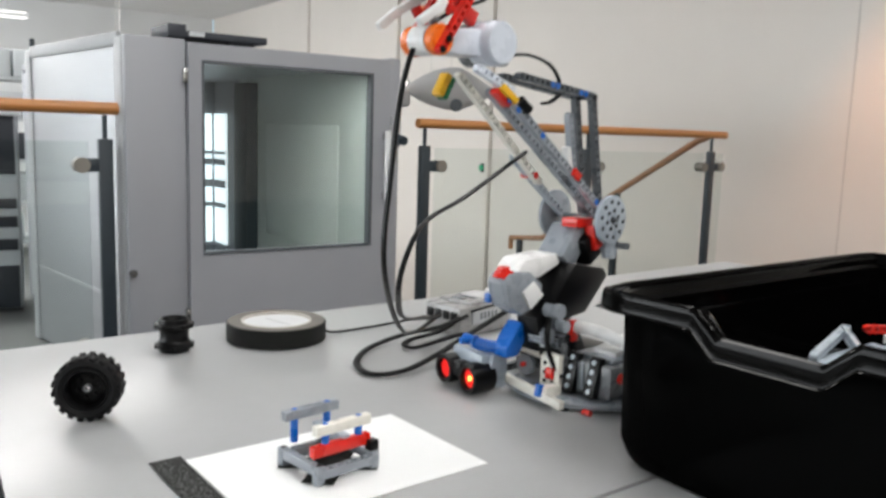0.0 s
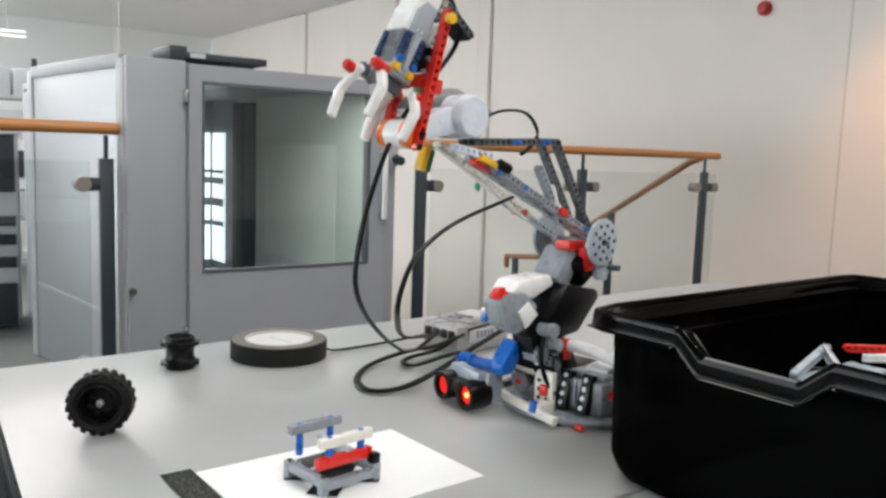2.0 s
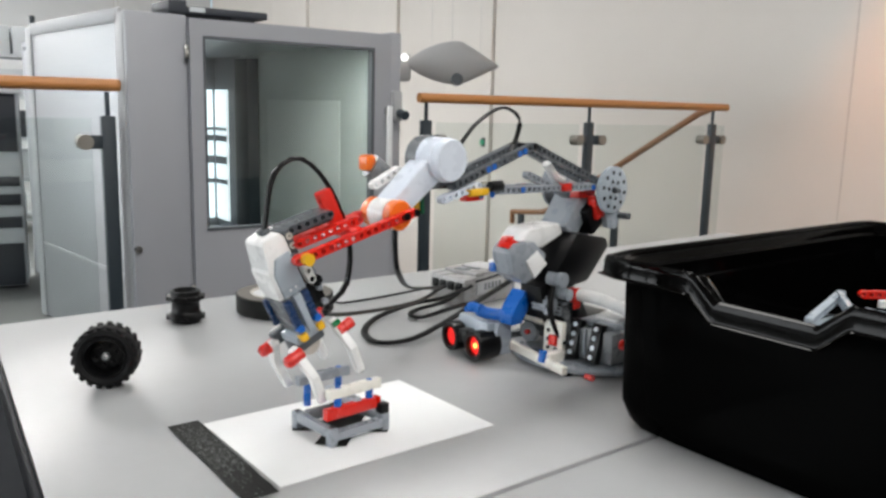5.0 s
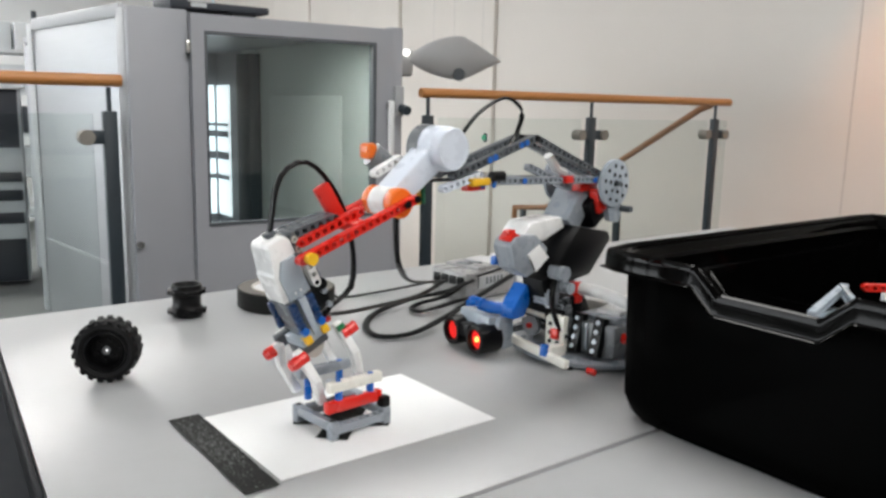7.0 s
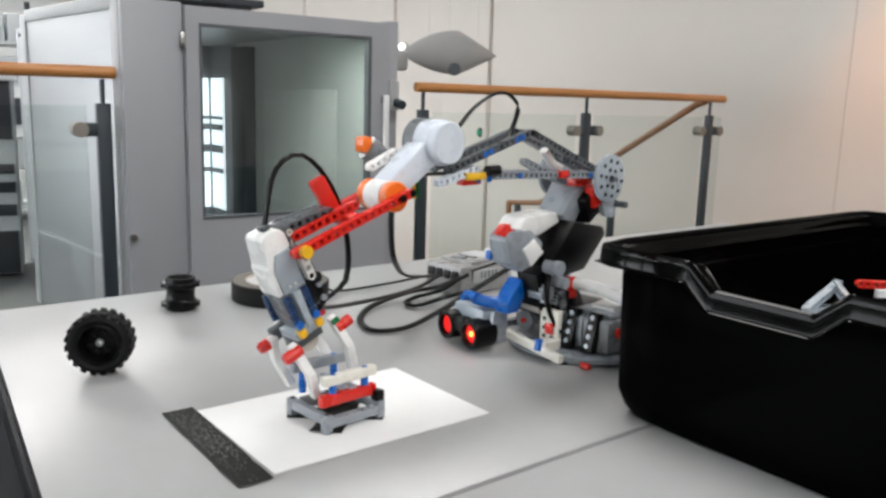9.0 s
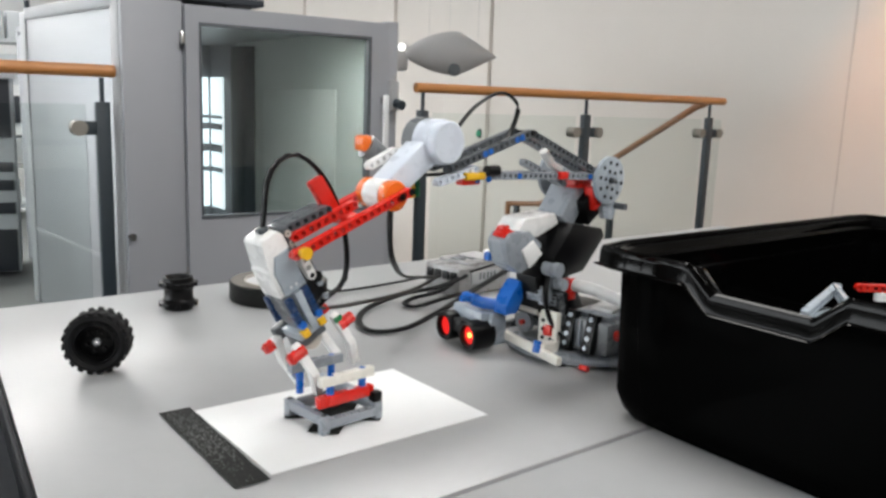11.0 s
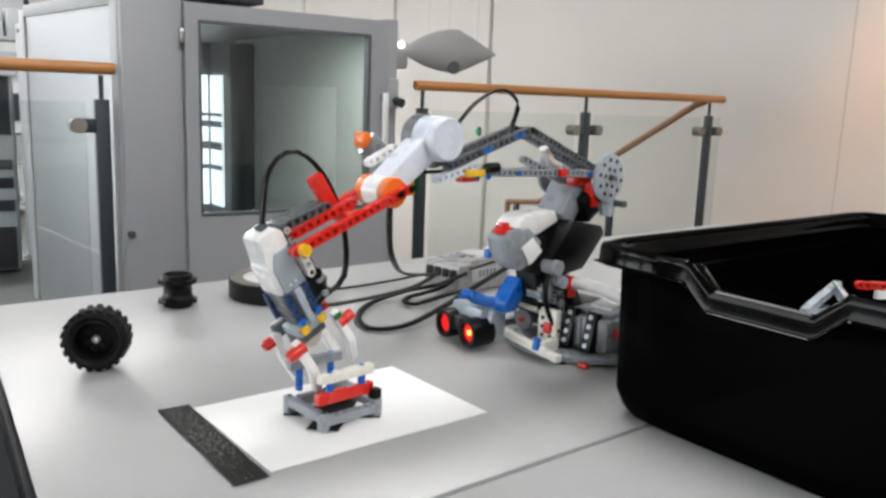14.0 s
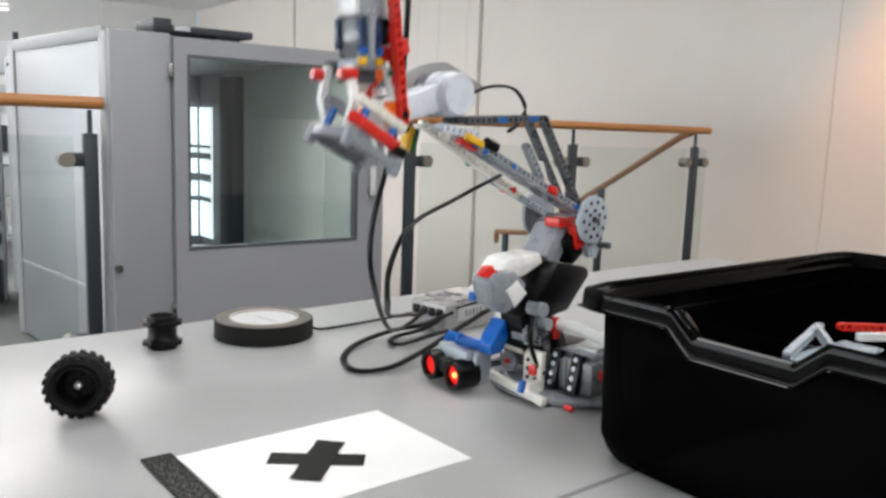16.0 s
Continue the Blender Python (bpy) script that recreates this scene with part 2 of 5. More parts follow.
def part(name, bm, material, parent=None, label="", m=None, smooth=True):
    me = bpy.data.meshes.new(name)
    bmesh.ops.remove_doubles(bm, verts=bm.verts, dist=2e-6)
    bmesh.ops.recalc_face_normals(bm, faces=bm.faces)
    bm.to_mesh(me)
    bm.free()
    me.materials.append(material)
    if smooth:
        me.polygons.foreach_set("use_smooth", [True] * len(me.polygons))
        me.set_sharp_from_angle(angle=radians(38))
    ob = new(name, me)
    if parent:
        ob.parent = parent
    if m is not None:
        ob.matrix_basis = m
    if label:
        ob["label"] = label
    return ob


def BM():
    return bmesh.new()


def thing(name, m, label, category, group="", kind=""):
    ob = new(name)
    ob.matrix_world = m
    ob.empty_display_size = 0.05
    return tagged(ob, label, category, group, kind)


def frm(p, q, l=0.0):
    """The pose of a beam in an arm's plane: from p to q as (x, z), at the side offset l."""
    return pose(p[0], l, p[1], 0, -math.degrees(math.atan2(q[1] - p[1], q[0] - p[0])), 0)


def span(p, q):
    return max(2, int(round(math.hypot(q[0] - p[0], q[1] - p[1]) / PITCH)) + 1)

# ---- structure: hall, balustrade, stair ----
def struct(name, bm, material, label, category, m=ROOM, smooth=False):
    return tagged(part(name, bm, material, m=m, smooth=smooth), label, category, kind="structure")


WX = 3.33                                   # the stair wall, along y
ceil_z = 2.26
struct("floor", box(BM(), -4.4, -3.9, FLOOR - 0.1, 16.0, 8.0, 0.2), CARPET, "dark blue-grey vinyl floor of the workroom", "floor")
struct("floor_hall", box(BM(), -6.3, 6.05, FLOOR - 0.1, 12.2, 11.9, 0.2), CONCRETE, "pale grey floor of the hall behind the balustrade", "floor")
struct("floor_lower", box(BM(), 1.6, 6.0, -3.7, 4.2, 12.4, 0.2), CONCRETE, "pale floor at the foot of the stair well", "floor")
wall = struct("wall_east", box(BM(), WX + 0.1, 2.0, -0.7, 0.2, 20.0, 6.0), WALLPAINT, "cream painted panel wall beside the stair", "wall")
for y, w in ((4.05, 0.80), (6.12, 1.20), (8.6, 1.2)):
    part("pilaster", box(BM(), WX - 0.02, y, -0.7, 0.05, w, 5.9, 0.004), WALLPAINT, wall, "cream wall pilaster")
for y in (-0.2,):
    part("panel_joint", box(BM(), WX - 0.001, y, -0.7, 0.006, 0.014, 5.9), JOINT, wall, smooth=False)
struct("wall_north", box(BM(), -4.4, 12.1, -0.7, 15.4, 0.2, 6.0), WHITEPAINT, "white end wall of the hall", "wall")
struct("wall_south", box(BM(), -4.4, -8.1, -0.7, 15.4, 0.2, 6.0), WALLPAINT, "cream painted wall of the workroom", "wall")
struct("wall_west", box(box(BM(), -12.3, 2.0, -0.75, 0.2, 20.0, 1.0), -12.3, 2.0, 2.15, 0.2, 20.0, 0.4), WHITEPAINT, "white window wall of the hall", "wall")
struct("ceiling", box(BM(), -4.4, 2.0, ceil_z + 0.1, 16.0, 20.2, 0.2), WHITEPAINT, "flat white ceiling", "ceiling")
struct("stairwell_side", box(BM(), -0.22, 6.05, -2.2, 0.12, 11.9, 2.72), WALLPAINT, "cream wall below the floor edge of the stair well", "wall")
struct("stairwell_front", box(BM(), 1.55, 0.13, -2.2, 3.5, 0.08, 2.72), WALLPAINT, "cream wall below the balustrade", "wall")
# windows: panes in frames, daylight outside
for name, m, w, h, label in (("window_1", ROOM @ pose(-12.24, 2.0, 0.85, 0, 0, 90), 18.0, 2.2, "long daylight window wall with slim frames"),):
    win = thing(name, m, label, "window", kind="structure")
    n = int(w / 1.75)
    fr = BM()
    for i in range(n + 1):
        box(fr, -w / 2 + w * i / n, 0, 0, 0.07, 0.08, h)
    for z in (-h / 2, h / 2):
        box(fr, 0, 0, z, w, 0.075, 0.07)
    part("window_frame", fr, WHITEPAINT, win, smooth=False)
    for i in range(n):
        part("pane", box(BM(), -w / 2 + w * (i + 0.5) / n, 0.03, 0, w / n - 0.07, 0.01, h - 0.07), DAY, win, smooth=False)
# ceiling lights, added as fixtures for the panel fill
for px, py, power in PANELS:
    cl = thing("ceiling_light", ROOM @ pose(px, py, ceil_z - 0.025), "flat white ceiling light panel added as fill", "lamp", "ceiling lights")
    fr = BM()
    for sx, sy, lx, ly in ((0, 0.265, 1.16, 0.03), (0, -0.265, 1.16, 0.03), (0.565, 0, 0.03, 0.5), (-0.565, 0, 0.03, 0.5)):
        box(fr, sx, sy, 0, lx, ly, 0.05)
    part("frame", fr, WHITEPAINT, cl, smooth=False)
    part("diffuser", box(BM(), 0, 0, 0.01, 1.1, 0.5, 0.01), BRIGHT, cl, smooth=False)
dl = thing("downlight", ROOM @ pose(2.85, -1.15, ceil_z - 0.02), "small warm recessed downlight", "lamp")
part("rim", ring(BM(), (0, 0, 0), (0, 0, 1), [(0.05, 0.02), (0.065, 0.02), (0.065, -0.012), (0.05, -0.012)]), CHROME, dl)
# suspension wires from the ceiling in the far hall
for k, (x, y) in enumerate(((-3.2, 3.4), (-2.95, 4.6), (-2.2, 4.2), (-1.9, 6.0), (-1.5, 7.0), (-3.9, 4.0), (-0.9, 7.6), (-1.2, 5.2), (-2.5, 6.4), (-4.4, 5.0), (-3.0, 7.5), (0.2, 6.2), (0.6, 8.0))):
    tagged(part("suspension_wire", cyl(BM(), (x, y, ceil_z), (x, y, 0.95 + 0.12 * (k % 3)), 0.004, seg=6), WIRE, m=ROOM), "thin steel wire hanging from the ceiling", "wire", "ceiling wires")
for i, (x, y, w) in enumerate(TRACKS):
    tr = thing("light_track", ROOM @ pose(x, y, 1.35 + 0.12 * i), "slim white hanging light track", "lamp", "hanging light tracks")
    part("housing", box(BM(), 0, 0, 0, w, 0.06, 0.05, 0.006), WHITEPAINT, tr)
    part("diffuser", box(BM(), 0, 0, -0.028, w - 0.05, 0.045, 0.008), BRIGHT, tr, smooth=False)
    # glowing strip added on top, matching the upward fill
    part("uplight", box(BM(), 0, 0, 0.028, w - 0.05, 0.045, 0.008), BRIGHT, tr, smooth=False)
    part("hanger", cyl(cyl(BM(), (-w / 2 + 0.2, 0, 0.02), (-w / 2 + 0.2, 0, ceil_z - 1.35 - 0.12 * i), 0.003, seg=6), (w / 2 - 0.2, 0, 0.02), (w / 2 - 0.2, 0, ceil_z - 1.35 - 0.12 * i), 0.003, seg=6), CHROME, tr)


def post(x, side):
    p = thing("balustrade_post", ROOM @ pose(x, 0, FLOOR), "dark anthracite steel balustrade post with glass clamp", "post", "balustrade posts")
    part("upright", box(BM(), 0, 0, 0.485, 0.050, 0.034, 0.97, 0.004), POST, p)
    part("foot_plate", box(BM(), 0, 0, 0.006, 0.12, 0.12, 0.012, 0.002), POST, p)
    part("rail_pin", cyl(BM(), (0, 0, 0.96), (0, 0, 1.055), 0.009), POST, p)
    for h in (0.875, 0.2):
        for s in side:
            c = part("glass_clamp", box(BM(), s * 0.05, 0, h, 0.075, 0.03, 0.05, 0.005), POST, p)
            part("clamp_disc", cyl(BM(), (s * 0.085, -0.03, h), (s * 0.085, 0.03, h), 0.028), SATIN, c, "round satin steel clamp disc")
    return p


for x, side in ((0.0, (1,)), (1.066, (-1, 1)), (2.131, (-1, 1)), (-1.411, (-1,)), (-2.48, (-1, 1)), (-3.55, (-1, 1))):
    post(x, side)
for a, b in ((0.06, 0.99), (1.13, 2.06), (2.19, 2.25), (-2.41, -1.47), (-3.49, -2.55)):
    g = struct("glass_panel", box(BM(), (a + b) / 2, 0, FLOOR + 0.52, b - a, 0.010, 0.88), GLASS, "clear glass balustrade panel between posts", "glass panel")
    g.visible_shadow = False


def handrail(name, pts, r, material, label):
    bm = BM()
    for p, q in zip(pts, pts[1:]):
        cyl(bm, p, q, r, seg=20)
    for p in pts[1:-1]:
        bmesh.ops.create_uvsphere(bm, u_segments=16, v_segments=10, radius=r, matrix=Matrix.Translation(p))
    return tagged(part(name, bm, material, m=ROOM), label, "handrail")


handrail("handrail", [(-0.04, 0, 0.332), (2.262, 0, 0.332)], 0.0225, WOOD, "round oiled beech handrail on the balustrade")
handrail("handrail", [(-4.0, 0, 0.340), (-1.300, 0, 0.340)], 0.0225, WOOD, "round oiled beech handrail ending at the cabinet")
handrail("stair_handrail", [(2.11, 0.02, 0.315), (2.131, 0.11, 0.290), (2.131, 1.37, -0.435), (2.131, 1.50, -0.49), (2.131, 1.86, -0.53), (2.131, 1.86, -0.62)], 0.021, WOODDARK, "brown wooden stair handrail sloping down behind the glass")
for y, z in ((0.75, -0.08), (1.75, -0.53)):
    tagged(part("stair_post", box(BM(), 2.131, y, z - 0.5, 0.035, 0.045, 1.0, 0.004), POST, m=ROOM), "dark steel post of the stair handrail", "post")
st = thing("staircase", ROOM @ pose(2.75, 0.3, FLOOR), "grey stair flight going down along the wall", "stairs", kind="structure")
for i in range(16):
    part("tread", box(BM(), 0, 0.14 + 0.27 * i, -0.17 * (i + 1) - 0.03, 1.1, 0.29, 0.05), CONCRETE, st, smooth=False)

# fire alarm and small green lamp on the stair wall
al = thing("fire_alarm", ROOM @ pose(WX, 0.453, 1.428, 0, -90, 0), "round dark red fire alarm sounder on the wall", "alarm")
part("base", ring(BM(), (0, 0, 0.012), (0, 0, 1), [(0.0001, 0), (0.055, 0), (0.055, 0.02), (0.0001, 0.02)]), ALARM, al)
part("dome", ring(BM(), (0, 0, 0.03), (0, 0, 1), [(0.0001, 0), (0.047, 0), (0.045, 0.02), (0.035, 0.035), (0.0001, 0.04)]), ALARM, al)
gl = thing("green_lamp", ROOM @ pose(WX - 0.03, 3.74, -0.06), "small green signal lamp hanging on a wire", "lamp")
part("housing", box(BM(), 0, 0, 0, 0.05, 0.07, 0.10, 0.012), SHELFDARK, gl)
part("lens", cyl(BM(), (-0.026, 0, 0), (-0.045, 0, 0), 0.03), GREENLED, gl)
part("wire", cyl(BM(), (0, 0, 0.05), (0, 0, 0.75), 0.003, seg=6), CHROME, gl)

# pendant lamp: a wide pointed shade
pl = thing("pendant_lamp", pose(-0.080, 5.0, 0.540, 0, 0, 8), "grey leaf-shaped pendant lamp hanging on thin wires", "lamp")
bm = BM()
n = 28
rows = []
for i in range(n + 1):
    u = -1 + 2 * i / n
    hgt = 0.118 * (1 - abs(u) ** (1.9 if u < 0.25 else 1.45)) + 0.002 + 0.012 * math.exp(-((u - 0.25) / 0.3) ** 2)
    rows.append([bm.verts.new((u * 0.285, 0.05 * (1 - u * u) * math.cos(a) + 0.0001 * math.cos(a), hgt * math.sin(a) + 0.012 * (1 - u * u))) for a in [2 * math.pi * k / 18 for k in range(18)]])
for a, b in zip(rows, rows[1:]):
    for k in range(18):
        bm.faces.new((a[k], a[(k + 1) % 18], b[(k + 1) % 18], b[k]))
part("shade", bm, LAMPGREY, pl)
part("opening", cyl(BM(), (0.03, -0.028, -0.086), (0.03, -0.050, -0.082), 0.036, seg=20), POST, pl, "dark round opening of the shade")
part("arm", box(BM(), -0.34, 0.05, -0.02, 0.2, 0.12, 0.16, 0.02), LAMPGREY, pl)
part("bulb", cyl(BM(), (-0.28, -0.02, 0.035), (-0.28, -0.045, 0.035), 0.02), BRIGHT, pl)
for x in (-0.12, 0.0, 0.17):
    part("wire", cyl(BM(), (x, 0, 0.05), (x, 0.0, 1.68), 0.0016, seg=6), WIRE, pl)

SEAL = mat("grey_rubber_seal", (0.09, 0.10, 0.11), 0.5)
# the large test cabinet with a glazed door
cab = thing("machine_cabinet", ROOM @ pose(-1.357, -0.08, FLOOR), "large grey steel machine cabinet with glazed door", "cabinet")
H = 1.345
W, D = 1.165, 2.25
part("front_stile", box(BM(), 0.11, 0.03, H / 2, 0.22, 0.06, H, 0.006), CABINET, cab)
part("front_stile", box(BM(), W - 0.03, 0.03, H / 2, 0.06, 0.06, H, 0.006), CABINET, cab)
part("top_panel", box(BM(), W / 2, D / 2 + 0.03, H - 0.016, W - 0.002, D - 0.1, 0.03, 0.004), CABINET, cab)
part("back_panel", box(BM(), W / 2, D - 0.02, H / 2, W, 0.04, H, 0.004), CABINET, cab)
part("side_panel", box(BM(), W - 0.02, D / 2 + 0.03, H / 2, 0.036, D - 0.12, H - 0.04), CABINET, cab)
part("inside_floor", box(BM(), W / 2, D / 2, 0.20, W - 0.08, D - 0.2, 0.03), CABINSIDE, cab)
SIDE = pose(0, 0, 0, 0, 0, 7.5)                 # the steel side stands slightly splayed
SD = 1.147
part("side_panel", box(BM(), 0.020, SD / 2 + 0.03, H / 2 - 0.01, 0.024, SD - 0.10, H - 0.04, 0.004), STEEL, cab, "brushed steel side panel", m=SIDE)
part("side_panel", box(BM(), 0.012, D / 2 + 0.03, H / 2 - 0.02, 0.020, D - 0.14, H - 0.06, 0.004), CABINET, cab)
for y in (0.065, SD - 0.035):
    part("side_trim", box(BM(), 0.010, y, H / 2, 0.02, 0.07, H - 0.01, 0.004), CABLIGHT, cab, m=SIDE)
part("top_trim", box(BM(), 0.010, SD / 2, H - 0.012, 0.02, SD - 0.14, 0.05, 0.004), CABLIGHT, cab, m=SIDE)
part("side_seam", box(BM(), 0.006, SD / 2 + 0.02, 0.36, 0.006, SD - 0.16, 0.014), CABLIGHT, cab, m=SIDE)
part("cable_gland", cyl(BM(), (0.02, SD - 0.05, H - 0.01), (0.02, SD - 0.05, H + 0.05), 0.012), POST, cab, m=SIDE)
x0, x1, z0, z1 = 0.2225, 1.10, 0.06, H - 0.012
wx0, wx1, wz0, wz1 = 0.272, 1.015, 0.535, 1.272
for ax, bx, az, bz in ((x0, wx0, z0, z1), (wx1, x1, z0, z1), (wx0, wx1, z0, wz0), (wx0, wx1, wz1, z1)):
    piece = box(BM(), (ax + bx) / 2, 0.0, (az + bz) / 2, bx - ax, 0.05, bz - az)
    dr = part("door", piece, CABINET, cab, smooth=False) if ax == x0 else part("door_rail", piece, CABINET, dr, smooth=False)
seal = BM()
for cx, cz, lx, lz in (((wx0 + wx1) / 2, wz0 + 0.005, wx1 - wx0, 0.010), ((wx0 + wx1) / 2, wz1 - 0.006, wx1 - wx0, 0.012), (wx0 + 0.004, (wz0 + wz1) / 2, 0.008, wz1 - wz0 - 0.024), (wx1 - 0.008, (wz0 + wz1) / 2, 0.016, wz1 - wz0 - 0.024)):
    box(seal, cx, -0.012, cz, lx, 0.034, lz)
part("window_seal", seal, SEAL, dr, "dark rubber window seal", smooth=False)
gp = part("window_pane", box(BM(), (wx0 + wx1) / 2, 0.0, (wz0 + wz1) / 2, wx1 - wx0 - 0.03, 0.012, wz1 - wz0 - 0.03), TINTGLASS, dr, "tinted glass pane", smooth=False)
gp.visible_shadow = False
hd = part("handle", box(BM(), 1.075, -0.055, 0.882, 0.024, 0.022, 0.30, 0.006), WHITEPAINT, dr, "pale upright door handle")
for z in (0.75, 1.01):
    part("handle_foot", box(BM(), 1.075, -0.035, z, 0.02, 0.03, 0.03, 0.003), CHROME, hd)
part("latch", box(BM(), 1.125, -0.02, 1.03, 0.045, 0.05, 0.13, 0.006), CABLIGHT, cab)
part("knob", cyl(BM(), (1.135, -0.045, 1.0), (1.135, -0.09, 0.99), 0.02), POST, cab)
for z in (1.21, 0.30):
    part("hinge", box(BM(), 0.213, -0.012, z, 0.016, 0.024, 0.055, 0.004), CHROME, cab)
part("lock", cyl(BM(), (0.013, -0.001, 0.48), (0.013, -0.02, 0.48), 0.014), CHROME, cab)
part("inside_lining", box(BM(), W - 0.043, 0.95, 0.78, 0.008, 1.6, 1.10), CABINSIDE, cab)
part("inside_board", box(BM(), W - 0.052, 0.90, 0.74, 0.008, 0.86, 0.62, 0.002), CABPANEL, cab, "pale panel inside the cabinet")
part("inside_rail", box(BM(), W - 0.085, 1.56, 0.76, 0.07, 0.20, 1.05, 0.004), POST, cab)
# glowing plates on solid walls; the brightness through the door glass is put into emission
rw = part("side_window", box(BM(), W - 0.044, 2.09, 0.69, 0.012, 0.20, 0.84), DAY, cab, "glowing slot imitating brightness in the far wall of the cabinet", smooth=False)
part("side_window", box(BM(), W - 0.115, D - 0.050, 0.69, 0.10, 0.012, 0.84), DAY, cab, "glowing slot imitating brightness in the back of the cabinet", smooth=False)
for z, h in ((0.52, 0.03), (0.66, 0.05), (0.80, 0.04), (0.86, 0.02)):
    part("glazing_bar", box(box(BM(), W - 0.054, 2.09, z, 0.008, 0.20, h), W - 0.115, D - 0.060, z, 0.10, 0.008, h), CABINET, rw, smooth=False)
# fill lamp added under the top to brighten the dark interior
it = part("interior_lamp", box(BM(), 0.60, 0.12, 1.306, 0.60, 0.05, 0.014, 0.004), CABLIGHT, cab, "housing of a fill lamp added under the cabinet top")
part("tube", cyl(BM(), (0.32, 0.12, 1.293), (0.88, 0.12, 1.293), 0.006), BRIGHT, it, "lit white tube of the added fill lamp")
area("interior_light", ROOM @ pose(-1.357 + 0.60, -0.08 + 0.12, FLOOR + 1.284), 0.56, 0.03, 7.0, (0.95, 1.0, 0.97))
part("rear_lining", box(BM(), W / 2 - 0.12, D - 0.046, 0.78, W - 0.36, 0.008, 1.1), CABINSIDE, cab)
eq = thing("equipment_box", ROOM @ pose(-0.97, 0.13, FLOOR + H), "flat black device lying on the cabinet", "device")
part("case", box(BM(), 0, 0, 0.03, 0.40, 0.22, 0.028, 0.005), SHELFDARK, eq)
part("end_cap", box(BM(), -0.165, 0, 0.04, 0.07, 0.225, 0.05, 0.005), SHELFDARK, eq)
part("sticker", box(BM(), -0.09, -0.1125, 0.032, 0.06, 0.003, 0.018), SHELFLIGHT, eq)
part("foot", box(BM(), 0.1, 0, 0.008, 0.1, 0.18, 0.016), SHELFDARK, eq)

# storage racks beyond the balustrade
for k, (x, y) in enumerate(((-1.55, 4.0), (-3.2, 4.4), (-5.2, 2.6))):
    rk = thing("storage_rack", ROOM @ pose(x, y, FLOOR), "tall storage rack with dark and pale boxes", "rack", "storage racks")
    fr = BM()
    for sx in (-0.55, 0.55):
        for sy in (-0.22, 0.22):
            box(fr, sx, sy, 0.75, 0.04, 0.04, 1.5)
    part("frame", fr, POST, rk, smooth=False)
    for i in range(5):
        z = 0.1 + 0.31 * i
        part("shelf", box(BM(), 0, 0, z, 1.12, 0.46, 0.025), SHELFLIGHT, rk, smooth=False)
        xx = -0.5
        while xx < 0.42:
            w = random.uniform(0.14, 0.3)
            part("box", box(BM(), xx + w / 2, random.uniform(-0.05, 0.03), z + 0.013 + 0.1, w - 0.02, 0.36, 0.2, 0.008), random.choice((SHELFDARK, SHELFLIGHT, SHELFLIGHT, CABINET)), rk)
            xx += w

# drawer unit with dark fronts beside the cabinet
du = thing("drawer_unit", pose(-2.605, 4.12, FLOOR, 0, 0, 28), "tall white shelf unit with dark open compartments", "shelf unit")
part("carcass", box(BM(), 0, 0.25, 0.54, 0.66, 0.40, 1.03), SHELFLIGHT, du, smooth=False)
part("top_board", box(BM(), 0.005, 0.22, 1.066, 0.70, 0.46, 0.030, 0.004), WHITE, du)
for lo, hi in ((0.746, 1.047), (0.565, 0.617), (0.465, 0.522), (0.342, 0.402), (0.03, 0.258)):
    part("compartment", box(BM(), 0, 0.045, (lo + hi) / 2, 0.64, 0.02, hi - lo, 0.003), SHELFDARK, du)

# ---- tables ----
def table(m, label, slant):
    t = thing("table", m, label, "table", "tables")
    lx, ly = 1.6, 0.714
    x0, x1 = slant
    top = BM()
    rim = [(x0, -0.0015), (lx, -0.0015), (lx, -ly + 0.0015), (x1, -ly + 0.0015)]
    lo, hi = [[top.verts.new((x, y, z)) for x, y in rim] for z in (-0.025, 0.0)]
    fs = [top.faces.new(lo[::-1]), top.faces.new(hi)] + [top.faces.new((lo[i], lo[(i + 1) % 4], hi[(i + 1) % 4], hi[i])) for i in range(4)]
    bmesh.ops.bevel(top, geom=list({e for f in fs for e in f.edges}), offset=0.0015, segments=2, affect="EDGES", profile=0.5)
    part("tabletop", top, TABLETOP, t)
    ed = BM()
    a, b = Vector((x0 - 0.0035, -0.002, -0.0135)), Vector((x1 - 0.0035, -ly + 0.002, -0.0135))
    box(ed, 0, 0, 0, (b - a).length, 0.005, 0.026, 0.001, Matrix.Translation((a + b) / 2) @ pose(0, 0, 0, 0, 0, math.degrees(math.atan2(b.y - a.y, b.x - a.x))))
    part("edge_band", ed, EDGE, t)
    for x in (0.06, lx - 0.06):
        for y in (-0.06, -ly + 0.06):
            part("leg", cyl(BM(), (x, y, -0.025), (x, y, FLOOR), 0.02), POST, t)
    part("apron", box(box(BM(), lx / 2, -0.06, -0.045, lx - 0.2, 0.02, 0.04), lx / 2, -ly + 0.06, -0.045, lx - 0.2, 0.02, 0.04), POST, t, smooth=False)
    return t


table(TABLE, "grey laminate table with dark edge band", (-0.011, -0.078))
table(TABLE @ pose(0, -0.716, 0), "grey laminate table pushed against another one", (-0.078, -0.145))

# ---- things on the table ----
SHEET = pose(-0.0412, 0.7597, 0, 0, 0, 40.2)
pp = box(BM(), 0, 0, 0.0008, 0.2150, 0.1510, 0.0007)
tagged(part("paper_sheet", pp, PAPER, m=SHEET), "white half-size paper sheet taped to the table", "paper")


